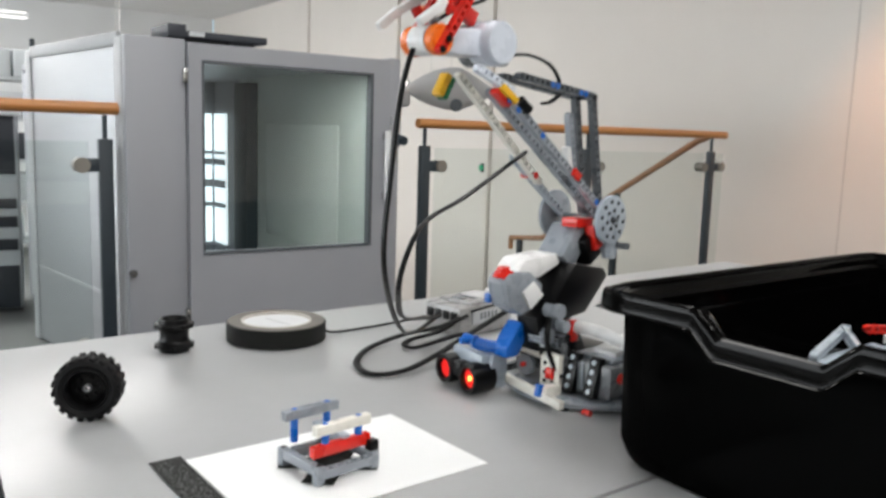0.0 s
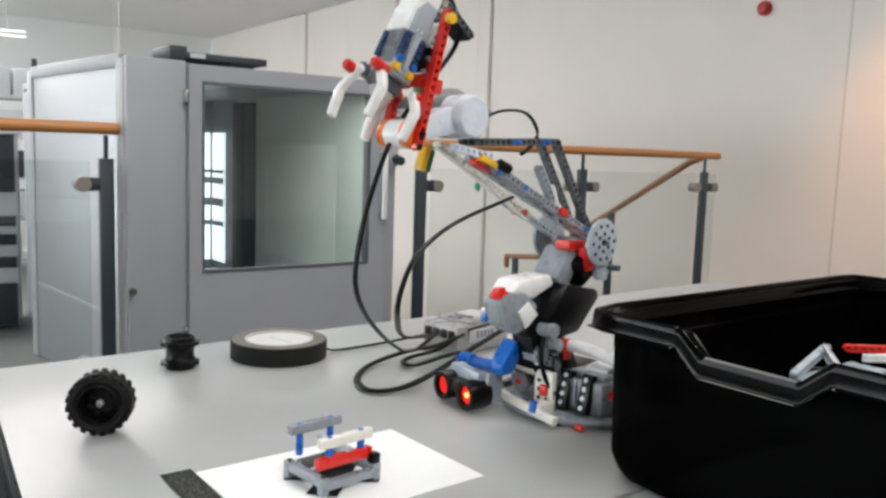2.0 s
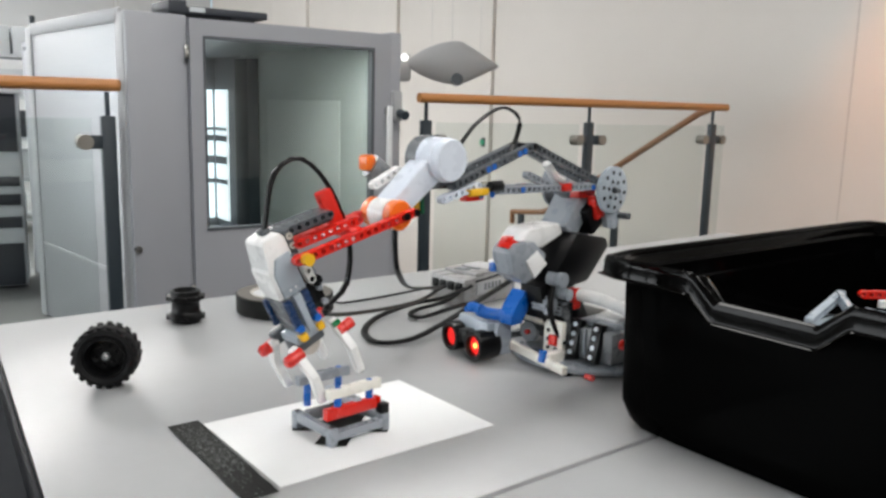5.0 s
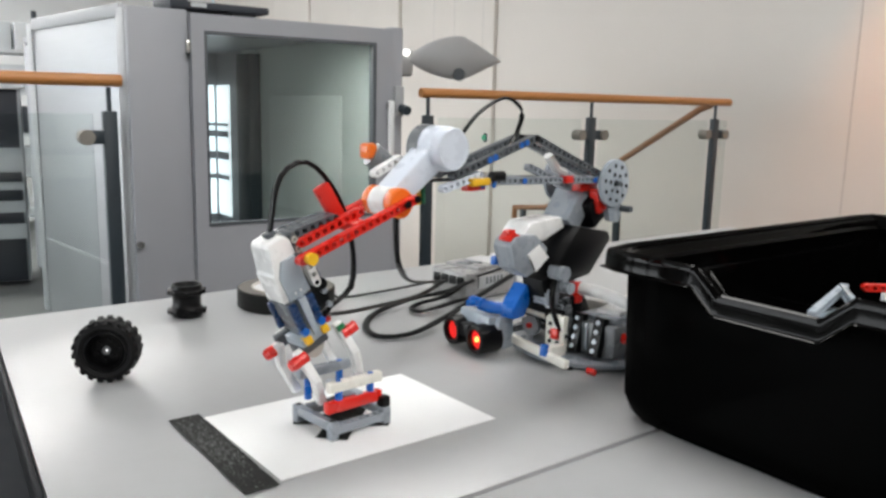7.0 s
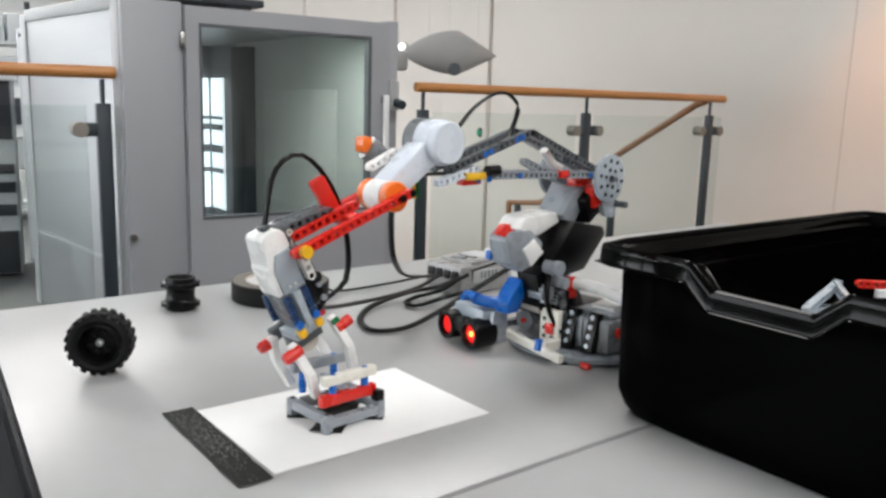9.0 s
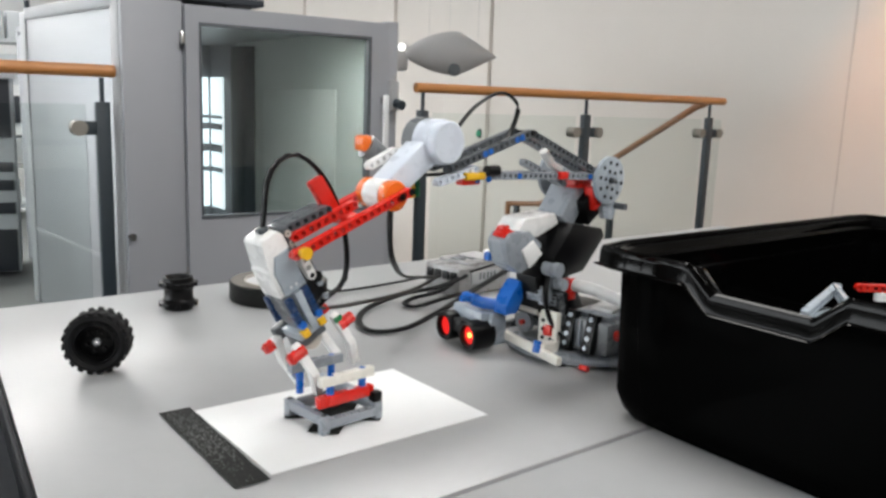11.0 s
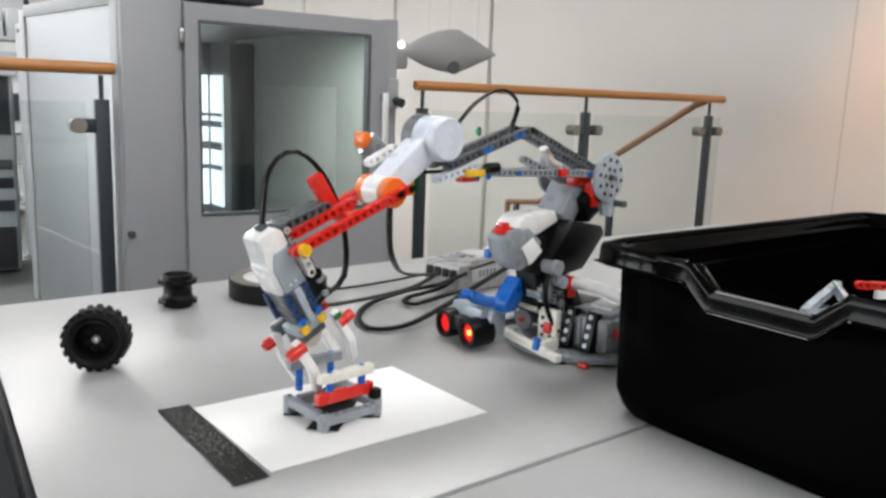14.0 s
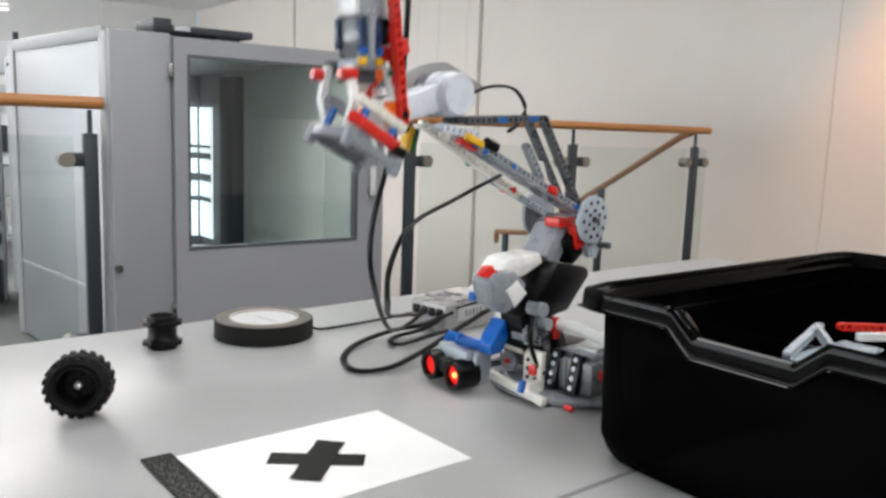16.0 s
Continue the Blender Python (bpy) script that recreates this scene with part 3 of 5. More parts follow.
def tape(name, m, lx, ly, z, label):
    bm = BM()
    rnd = random.Random(lx)
    k = 10
    top = [(-lx / 2 + lx * i / k, ly / 2 + rnd.uniform(-0.0004, 0.0004)) for i in range(k + 1)]
    bot = [(-lx / 2 + lx * i / k + rnd.uniform(-0.0006, 0.0006), -ly / 2 + rnd.uniform(-0.0004, 0.0004)) for i in range(k + 1)]
    vt = [[bm.verts.new((x, y, zz)) for x, y in (a, b) for zz in (z, z + 0.0005)] for a, b in zip(top, bot)]
    for a, b in zip(vt, vt[1:]):
        bm.faces.new((a[1], b[1], b[3], a[3]))
        bm.faces.new((a[0], b[0], b[1], a[1]))
        bm.faces.new((a[2], a[3], b[3], b[2]))
    return tagged(part(name, bm, TAPEBLACK, m=m), label, "tape")


tape("tape_strip", pose(-0.1365, 0.681, 0, 0, 0, -51.0), 0.168, 0.0275, 0.0012, "black cloth tape strip along the paper edge")
tape("tape_strip", pose(-0.0478, 0.7540, 0, 0, 0, 3.0), 0.085, 0.024, 0.0014, "black tape strip of the cross on the paper")
tape("tape_strip", pose(-0.0460, 0.7520, 0, 0, 0, 84.5), 0.086, 0.027, 0.0022, "black tape strip crossing another on the paper")
# gloss streaks of the tape strip, drawn as small grey flecks
sm = BM()
rnd = random.Random(5)
for i in range(420):
    x, y = rnd.gauss(-0.012, 0.04), rnd.uniform(-0.011, 0.011)
    if abs(x) < 0.08:
        box(sm, x, y, 0.0018, rnd.uniform(0.0005, 0.0022), rnd.uniform(0.0003, 0.0007), 0.0003)
tagged(part("paint_flecks", sm, SHEENGREY, m=pose(-0.1365, 0.681, 0, 0, 0, -51.0), smooth=False), "grey flecks imitating the sheen on the tape strip", "flecks", kind="stuff")

# roll of black tape
roll = thing("tape_roll", pose(-0.196, 1.176, 0), "roll of black tape lying flat", "tape roll")
part("tape_body", ring(BM(), (0, 0, 0), (0, 0, 1), [(0.048, 0), (0.0665, 0), (0.0675, 0.001), (0.0675, 0.0245), (0.0665, 0.0255), (0.048, 0.0255)], 48), TAPEBLACK, roll)
part("side_face", ring(BM(), (0, 0, 0.0256), (0, 0, 1), [(0.049, 0), (0.0655, 0), (0.0655, 0.0005), (0.049, 0.0005)], 48), TAPESIDE, roll, "grey-brown worn side of the tape")
part("core", ring(BM(), (0, 0, 0), (0, 0, 1), [(0.0455, 0.0005), (0.048, 0.0005), (0.048, 0.0265), (0.0455, 0.0265)], 48), CARD, roll, "cardboard core")
lab = part("label", ring(BM(), (0, 0, 0.0225), (0, 0, 1), [(0.0001, 0), (0.0453, 0), (0.0453, 0.001), (0.0001, 0.001)], 48), LABEL, roll, "pale paper label in the core")
part("label_print", box(BM(), 0.004, 0, 0.0238, 0.05, 0.003, 0.0004, 0, pose(0, 0, 0, 0, 0, -38)), CABLIGHT, lab)

# bare black wheel hub standing upright
hub = thing("wheel_hub", pose(-0.309, 1.094, 0), "bare black plastic wheel hub standing upright", "wheel hub")
part("barrel", ring(BM(), (0, 0, 0), (0, 0, 1), [(0.012, 0.001), (0.0185, 0.0), (0.0195, 0.004), (0.0225, 0.005), (0.0232, 0.010), (0.0200, 0.012), (0.0180, 0.016), (0.0180, 0.026), (0.0200, 0.029), (0.0232, 0.031), (0.0228, 0.036), (0.0195, 0.037), (0.0188, 0.0425), (0.0160, 0.043), (0.0145, 0.038), (0.012, 0.03)], 40), BLACK, hub)
lg = BM()
for i in range(10):
    a = 2 * math.pi * i / 10
    for z in (0.0075, 0.0335):
        box(lg, 0.0236, 0, z, 0.003, 0.005, 0.005, 0.0006, pose(0, 0, 0, 0, 0, math.degrees(a)))
tagged(part("rim_lugging", lg, BLACK, hub), kind="stuff")
part("axle_core", cyl(BM(), (0, 0, 0.002), (0, 0, 0.030), 0.006), BLACK, hub)

# wheel with treaded tyre
whl = thing("wheel", pose(-0.300, 0.842, 0.0320, 0, 0, 12), "black treaded rubber tyre on a black rim", "wheel")
R = 0.0335
part("tyre", ring(BM(), (0, 0, 0), (0, 1, 0), [(0.0225, -0.013), (0.0270, -0.0165), (0.0310, -0.0145), (R - 0.0008, -0.010), (R, 0), (R - 0.0008, 0.010), (0.0310, 0.0145), (0.0270, 0.0165), (0.0225, 0.013)], 64), RUBBER, whl)
tr = BM()
for i in range(20):
    a = 360 * i / 20
    for s in (-1, 1):
        box(tr, 0, s * 0.0088, R - 0.0009, 0.0062, 0.0125, 0.0030, 0.0008, pose(0, 0, 0, 0, a + (9 if s > 0 else 0), 0) @ pose(0, 0, 0, 0, 0, s * 16))
tagged(part("tread", tr, RUBBER, whl), kind="stuff")
rim = part("rim", ring(BM(), (0, 0, 0), (0, 1, 0), [(0.0180, -0.011), (0.0205, -0.0152), (0.0225, -0.0145), (0.0226, 0.0145), (0.0205, 0.0152), (0.0180, 0.011)], 48), BLACK, whl)
part("rim_disc", ring(BM(), (0, 0, 0), (0, 1, 0), [(0.0035, -0.004), (0.0185, -0.0015), (0.0185, 0.002), (0.0035, 0.002)], 32), BLACK, rim)
st = BM()
for i in range(6):
    a = math.radians(60 * i + 15)
    cyl(st, (0.0105 * math.cos(a), -0.001, 0.0105 * math.sin(a)), (0.0105 * math.cos(a), -0.0075, 0.0105 * math.sin(a)), 0.0024, seg=14)
part("studs", st, BLACK, rim)
part("axle_socket", ring(BM(), (0, -0.005, 0), (0, 1, 0), [(0.0024, -0.003), (0.0042, -0.003), (0.0042, 0.003), (0.0024, 0.003)], 16), MIDGREY, rim)

for ob in list(whl.children) + list(rim.children):
    ob.data.transform(Matrix.Scale(0.925, 4))

# ---- storage bin ----
# x along the long side, y across; the dip of the rim is in the short side at x = 0
BIN = pose(0.172, 0.808, 0, 0, 0, 39.0)
bn = thing("storage_bin", BIN, "glossy black plastic storage bin with dipped rim", "bin")
LX, LY, BH = 0.515, 0.353, 0.157


def dip(v):
    """Height of the rim along the short side."""
    a, b, lo = 0.109, 0.132, 0.0195
    c = min(v, LY - v)
    if c < a:
        return 0.0
    return -lo * min(1, (c - a) / (b - a))


def rim_loop():
    pts = []
    for v in [0, 0.03, 0.08, 0.105, 0.109, 0.113, 0.128, 0.132, 0.136, 0.1765, 0.217, 0.221, 0.225, 0.240, 0.244, 0.248, 0.27, 0.32, LY]:
        pts.append((0.0, -v, dip(v), -1, 0))
    for u in np.linspace(0, LX, 14)[1:-1]:
        pts.append((u, -LY, 0, 0, -1))
    for v in [0, 0.03, 0.08, 0.105, 0.109, 0.113, 0.128, 0.132, 0.136, 0.1765, 0.217, 0.221, 0.225, 0.240, 0.244, 0.248, 0.27, 0.32, LY]:
        pts.append((LX, -LY + v, dip(v), 1, 0))
    for u in np.linspace(LX, 0, 14)[1:-1]:
        pts.append((u, 0, 0, 0, 1))
    return pts


loop = rim_loop()


def ringpoint(p, inset, z, corner, end=None):
    """A point of the loop moved in by inset, with its corners drawn in round."""
    x, y = p[0], p[1]
    cx, cy = LX / 2, -LY / 2
    hx, hy = LX / 2 - (inset if end is None else end), LY / 2 - inset
    x = cx + (x - cx) * hx / (LX / 2)
    y = cy + (y - cy) * hy / (LY / 2)
    dx, dy = hx - abs(x - cx), hy - abs(y - cy)
    if dx < corner and dy < corner:
        vx, vy = corner - dx, corner - dy
        l = math.hypot(vx, vy)
        if l > corner:
            f = corner / l
            x = cx + math.copysign(hx - corner + vx * f, x - cx)
            y = cy + math.copysign(hy - corner + vy * f, y - cy)
    return (x, y, z)


bm = BM()
prof = [(0.007, -0.0195, 1), (0.001, -0.0190, 1), (0.0, -0.0183, 1), (0.001, -0.0174, 1), (0.0034, -0.0166, 1), (0.0036, -0.0156, 1), (0.0040, -0.0066, 1), (0.0042, -0.0050, 1), (0.0050, -0.0015, 1), (0.0070, 0.0, 1), (0.0090, -0.0006, 1), (0.0105, -0.0030, 1), (0.0170, -0.0042, 1), (0.0182, -0.0036, 1), (0.0196, -0.0048, 1), (0.0210, -0.012, 1), (0.025, -0.015, 1)]
lay = [[bm.verts.new(ringpoint(p, i, BH + p[2] + z, 0.022)) for p in loop] for i, z, _ in prof]
N = len(loop)
for a, b in zip(lay, lay[1:]):
    for i in range(N):
        bm.faces.new((a[i], a[(i + 1) % N], b[(i + 1) % N], b[i]))
part("rim", bm, BINRIM, bn, "rolled rim of the bin")
bm = BM()
lay = [[bm.verts.new(v) for v in row] for row in ([ringpoint(p, 0.025, BH + p[2] - 0.015, 0.022) for p in loop], [ringpoint(p, 0.0255, BH + p[2] - 0.030, 0.022) for p in loop], [ringpoint(p, 0.0290, BH + p[2] - 0.0315, 0.022) for p in loop], [ringpoint(p, 0.0310, 0.085, 0.03) for p in loop], [ringpoint(p, 0.036, 0.012, 0.03) for p in loop], [ringpoint(p, 0.046, 0.0035, 0.035) for p in loop])]
for a, b in zip(lay, lay[1:]):
    for i in range(N):
        bm.faces.new((a[i], a[(i + 1) % N], b[(i + 1) % N], b[i]))
bm.faces.new(lay[-1])
outer = [[bm.verts.new(ringpoint(p, 0.005, BH + p[2] - 0.0190, 0.022)) for p in loop]] + [[bm.verts.new(ringpoint(p, 0.024, BH + p[2] - 0.0194, 0.022, 0.012)) for p in loop]]
for z, inset, c, e in ((0.024, 0.028, 0.026, 0.010), (0.008, 0.031, 0.034, 0.012), (0.002, 0.034, 0.040, 0.015), (0.0, 0.038, 0.044, 0.020)):
    outer.append([bm.verts.new(ringpoint(p, inset, z, c, e)) for p in loop])
for a, b in zip(outer, outer[1:]):
    for i in range(N):
        bm.faces.new((a[i], a[(i + 1) % N], b[(i + 1) % N], b[i]))
bm.faces.new(outer[-1])
part("shell", bm, BINBLACK, bn)
# loose beams in the bin
def loose(name, n, m, material, label):
    tagged(part(name, beam(BM(), n, Matrix.Identity(4)), material, m=BIN @ m), label, "toy beam", "loose beams in the bin")


heap = BM()
rnd = random.Random(11)
for i in range(90):
    beam(heap, rnd.choice((5, 7, 9, 11)), pose(rnd.uniform(0.08, 0.38), rnd.uniform(-0.28, -0.07), rnd.uniform(0.012, 0.082), rnd.uniform(-30, 30), rnd.uniform(-15, 15), rnd.uniform(0, 360)))
tagged(part("beam_heap", heap, MIDGREY, m=BIN), "heap of grey toy beams at the bottom of the bin", "toy beams", kind="stuff")

# ---- the toy robot arm ----
SX, SZ, L1, L2 = -0.0126, 0.1971, 0.3152, 0.110        # shoulder axis, arm lengths
robot = thing("robot_arm", ARM, "toy brick robot arm with motors and a gripper", "robot")


def pin(bm, x, y, z, r=0.0031, l=0.0016, s=1):
    cyl(bm, (x, y, z), (x, y + s * l, z), r, seg=12)


def bar(name, p, q, l, material, parent, label="", n=None):
    return part(name, beam(BM(), n or span(p, q), frm(p, q, l)), material, parent, label)


def disc(parent, name, y, r, material, s, label):
    d = part(name, ring(BM(), (0, y, 0), (0, 1, 0), [(0.004, -0.003), (r * 0.93, -0.003), (r, -0.002), (r, 0.002), (r * 0.93, 0.003), (0.004, 0.003)], 40), material, parent, label)
    hs = BM()
    for count, rr in ((6, r * 0.38), (10, r * 0.74)):
        for i in range(count):
            a = 2 * math.pi * i / count + 0.2
            cyl(hs, (rr * math.cos(a), y + s * 0.0026, rr * math.sin(a)), (rr * math.cos(a), y + s * 0.0036, rr * math.sin(a)), 0.0023, seg=12)
    cyl(hs, (0, y + s * 0.002, 0), (0, y + s * 0.0045, 0), 0.0035, seg=8)
    part("peg_holes", hs, BLACK, d)
    return d


# -- standing base
def plate_poly(bm, pts, y0, y1, bev=0.0015):
    """A block with an outline in the arm's plane, between two side offsets."""
    a = [bm.verts.new((x, y0, z)) for x, z in pts]
    b = [bm.verts.new((x, y1, z)) for x, z in pts]
    n = len(pts)
    fs = [bm.faces.new(a[::-1]), bm.faces.new(b)] + [bm.faces.new((a[i], a[(i + 1) % n], b[(i + 1) % n], b[i])) for i in range(n)]
    es = list({e for f in fs for e in f.edges})
    if bev:
        bmesh.ops.bevel(bm, geom=es, offset=bev, segments=2, affect="EDGES", profile=0.5)
    return bm


part("turntable_base", ring(BM(), (0.0, 0.02, 0), (0, 0, 1), [(0.03, 0.002), (0.088, 0.002), (0.092, 0.004), (0.092, 0.008), (0.086, 0.011), (0.03, 0.011)], 56), GREY, robot, "round light grey turntable base")
for a in (20, 110, 200, 290):
    ft = cyl(BM(), (0.085 * math.cos(radians(a)), 0.02 + 0.085 * math.sin(radians(a)), 0), (0.085 * math.cos(radians(a)), 0.02 + 0.085 * math.sin(radians(a)), 0.004), 0.008)
    part("foot", ft, BLACK, robot)
part("front_beam", box(box(BM(), 0, 0, 0, 0.0074, 0.124, 0.0094, 0.0012, pose(0.090, 0.002, 0.0150, -4, 0, -9)), 0.084, 0.034, 0.016, 0.026, 0.010, 0.014, 0.0012), CREAM, robot, "aged white front bumper beam")
for y in (-0.05, 0.012):
    part("chassis_beam", beam(BM(), 15, pose(-0.05, y, 0.020)), MIDGREY, robot)
for x in (-0.04, 0.0, 0.045):
    part("chassis_beam", beam(BM(), 11, pose(x, -0.045, 0.028, 90, 0, 90)), MIDGREY if x else GREY, robot)
part("chassis_block", box(BM(), -0.005, -0.01, 0.034, 0.09, 0.075, 0.022, 0.002), BLACK, robot)
part("tray", box(box(BM(), 0.0, 0.045, 0.0235, 0.10, 0.05, 0.006, 0.001), 0.015, 0.045, 0.029, 0.05, 0.038, 0.008, 0.001), PALEGREY, robot)
# geared motor block with black racks
mb = part("motor_block", box(BM(), 0.026, 0.062, 0.032, 0.062, 0.060, 0.036, 0.003), MIDGREY, robot)
for y in (0.040, 0.068):
    RK = pose(0.0585, y + 0.004, 0.036, 0, -14, -6)
    rk = part("rack", box(BM(), 0, 0, 0, 0.009, 0.014, 0.044, 0.001), BLACK, mb, m=RK)
    for k in range(4):
        part("pin", cyl(BM(), (0.0045, 0, -0.016 + 0.0105 * k), (0.0062, 0, -0.016 + 0.0105 * k), 0.0027, seg=10), PALEGREY, rk)
for y in (0.050, 0.056):
    part("motor_rib", box(BM(), 0.0575, y, 0.034, 0.004, 0.003, 0.030, 0.0005), GREY, mb)
part("red_axle", cyl(BM(), (0.040, 0.090, 0.036), (0.040, 0.0945, 0.036), 0.006), RED, mb)
part("motor_cap", box(BM(), 0.024, 0.062, 0.0530, 0.046, 0.048, 0.006, 0.0015), GREY, robot)
part("post", box(BM(), 0.030, 0.018, 0.054, 0.012, 0.012, 0.024, 0.001), BLACK, robot)
part("rail_connector", box(BM(), 0.032, 0.018, 0.073, 0.012, 0.013, 0.024, 0.0015), RED, robot, "red connector of the rear rail")
part("rear_rail", tube(BM(), spline([(0.030, 0.024, 0.078), (0.028, 0.055, 0.077), (0.022, 0.092, 0.068)], 10), 0.0065, 0.007, 10), WHITE, robot, "white curved rear rail")
part("side_panel", box(BM(), 0.068, 0.022, 0.032, 0.008, 0.026, 0.042, 0.0012), CREAM, robot, "white perforated side panel")
hb = BM()
for k in range(3):
    for j in range(2):
        cyl(hb, (0.0721, 0.016 + 0.011 * j, 0.022 + 0.010 * k), (0.0730, 0.016 + 0.011 * j, 0.022 + 0.010 * k), 0.0024, seg=10)
part("panel_holes", hb, BLACK, robot)
part("red_connector", box(BM(), 0.0735, 0.024, 0.032, 0.005, 0.010, 0.012, 0.001), RED, robot)
part("red_connector", box(BM(), -0.036, 0.062, 0.047, 0.012, 0.018, 0.012, 0.001), RED, robot)
part("red_axle_end", cyl(BM(), (0.080, 0.076, 0.0045), (0.080, 0.086, 0.0045), 0.0032), RED, robot)
part("gear", cyl(BM(), (0.056, -0.022, 0.030), (0.062, -0.022, 0.030), 0.012, seg=24), GREY, robot)
part("gear_axle", cyl(BM(), (0.050, -0.022, 0.030), (0.066, -0.022, 0.030), 0.003, seg=10), RED, robot)
part("upright_beam", beam(BM(), 6, pose(0.050, 0.022, 0.018, 0, -90, 0)), MIDGREY, robot)
part("upright_beam", beam(BM(), 7, pose(0.046, -0.032, 0.018, 0, -90, 0)), DARKGREY, robot)
part("cross_beam", beam(BM(), 9, pose(0.062, -0.034, 0.046, 90, 0, 90)), DARKGREY, robot)
part("tan_axle", cyl(BM(), (0.074, -0.030, 0.052), (0.074, 0.010, 0.050), 0.0035, seg=12), CARD, robot)
part("cable_drop", tube(BM(), spline([(0.066, 0.014, 0.098), (0.076, 0.020, 0.075), (0.074, 0.024, 0.050), (0.066, 0.034, 0.028)], 14), 0.0034, 0.0028, 8), CABLE, robot, "black cable hanging in front of the motor")
part("blue_pin", cyl(BM(), (0.099, 0.030, 0.013), (0.097, 0.030, 0.026), 0.0045), BLUE, robot)
part("rear_panel", box(BM(), -0.012, 0.062, 0.060, 0.085, 0.030, 0.006, 0.002, pose(0, 0, 0, 0, 6, 4)), WHITE, robot, "white curved cover panel")
part("rear_beam", beam(BM(), 9, pose(-0.04, 0.074, 0.056, 0, 4, 0)), CREAM, robot)
part("frame_beam", beam(BM(), 11, pose(-0.045, 0.082, 0.030)), GREY, robot)
part("frame_beam", beam(BM(), 9, pose(-0.03, -0.062, 0.034)), GREY, robot)
rd = BM()
box(rd, -0.03, 0.082, 0.045, 0.010, 0.012, 0.020, 0.001)
part("red_bracket", rd, RED, robot)
# ultrasonic sensor on the front
US = pose(0.101, -0.061, 0.0, 0, 0, -10)
us = part("distance_sensor", box(BM(), 0.002, 0, 0.034, 0.024, 0.058, 0.026, 0.004), PALEGREY, robot, "grey distance sensor with two red lit eyes", m=US)
for y in (-0.0235, 0.0235):
    ey = part("eye", ring(BM(), (0.022, y, 0.0205), (1, 0, 0), [(0.010, -0.022), (0.0165, -0.022), (0.0172, -0.016), (0.0172, 0.005), (0.0160, 0.0075), (0.0120, 0.0075), (0.0112, 0.002), (0.0098, 0.0)], 32), BLACK, us)
    part("lens", ring(BM(), (0.0225, y, 0.0205), (1, 0, 0), [(0.0001, 0.0), (0.0108, 0.0), (0.0108, 0.002), (0.0001, 0.002)], 28), LED, ey, "red glowing lens")
    if y > 0:
        part("led", cyl(BM(), (0.024, y, 0.0205), (0.0262, y, 0.0205), 0.0032), LEDCORE, ey, "bright red-orange light point")
part("eye_bridge", box(BM(), 0.018, 0, 0.026, 0.020, 0.016, 0.016, 0.002), BLACK, us)
# blue curved beams over the sensor
part("blue_beam", tube(BM(), spline([(0.120, -0.050, 0.060), (0.112, -0.042, 0.056), (0.102, -0.030, 0.055), (0.094, -0.016, 0.058)], 14), 0.0074, 0.0070, 12), BLUE, robot, "blue curved beam")
part("blue_block", plate_poly(BM(), [(0.106, 0.046), (0.108, 0.058), (0.094, 0.070), (0.086, 0.084), (0.074, 0.082), (0.078, 0.060), (0.088, 0.046)], -0.030, -0.010, 0.002), BLUE, robot, "blue angled connector block")
part("blue_end_pin", cyl(BM(), (0.120, -0.062, 0.061), (0.120, -0.044, 0.061), 0.0058), BLUE, robot)
part("axle_tip", cyl(BM(), (0.124, -0.053, 0.060), (0.133, -0.056, 0.061), 0.0036, seg=12), BLUE, robot)
part("sensor_bracket", plate_poly(BM(), [(0.086, 0.008), (0.104, 0.008), (0.114, 0.026), (0.110, 0.046), (0.088, 0.050)], -0.032, -0.026, 0.001), PALEGREY, robot, "pale grey curved sensor bracket")
for gx, gy, gz, gr in ((0.070, 0.007, 0.070, 0.012), (0.052, 0.012, 0.062, 0.010), (0.060, 0.013, 0.086, 0.008)):
    gw = BM()
    rims = []
    for y in (gy - 0.010, gy + 0.010):
        rims.append([gw.verts.new((gx + gr * (1.0 if k % 4 < 2 else 0.8) * math.cos(math.pi * k / 24), y, gz + gr * (1.0 if k % 4 < 2 else 0.8) * math.sin(math.pi * k / 24))) for k in range(48)])
        gw.faces.new(rims[-1])
    for k in range(48):
        gw.faces.new((rims[0][k], rims[0][(k + 1) % 48], rims[1][(k + 1) % 48], rims[1][k]))
    part("gear_wheel", gw, GREY, robot, "grey toothed gear under the lift motor", smooth=False)
# lifting motor column
part("column_foot", plate_poly(BM(), [(0.085, 0.092), (0.040, 0.100), (0.015, 0.075), (0.030, 0.045), (0.075, 0.050)], -0.018, 0.012), BLACK, robot)
part("column_block", plate_poly(BM(), [(0.060, 0.070), (0.020, 0.070), (0.005, 0.045), (0.060, 0.040)], -0.018, 0.022), BLACK, robot)
part("lift_motor", plate_poly(BM(), [(0.036, 0.150), (-0.018, 0.140), (-0.024, 0.130), (0.014, 0.092), (0.052, 0.088), (0.072, 0.112)], -0.020, 0.024, 0.003), BLACK, robot, "black angled lift motor housing")
part("motor_top", plate_poly(BM(), [(0.112, 0.142), (0.098, 0.157), (0.046, 0.160), (0.038, 0.147), (0.075, 0.134)], -0.030, 0.004, 0.003), WHITE, robot, "white rounded motor cover")
part("motor_head", plate_poly(BM(), [(0.138, 0.136), (0.130, 0.145), (0.098, 0.145), (0.076, 0.128), (0.084, 0.108), (0.110, 0.098), (0.130, 0.110)], -0.016, 0.012, 0.003), GREY, robot, "grey faceted motor head")
part("motor_face", plate_poly(BM(), [(0.112, 0.124), (0.094, 0.134), (0.078, 0.118), (0.098, 0.104)], 0.0115, 0.0145, 0.0006), WHITE, robot, "white diamond face of the motor head")
rc = BM()
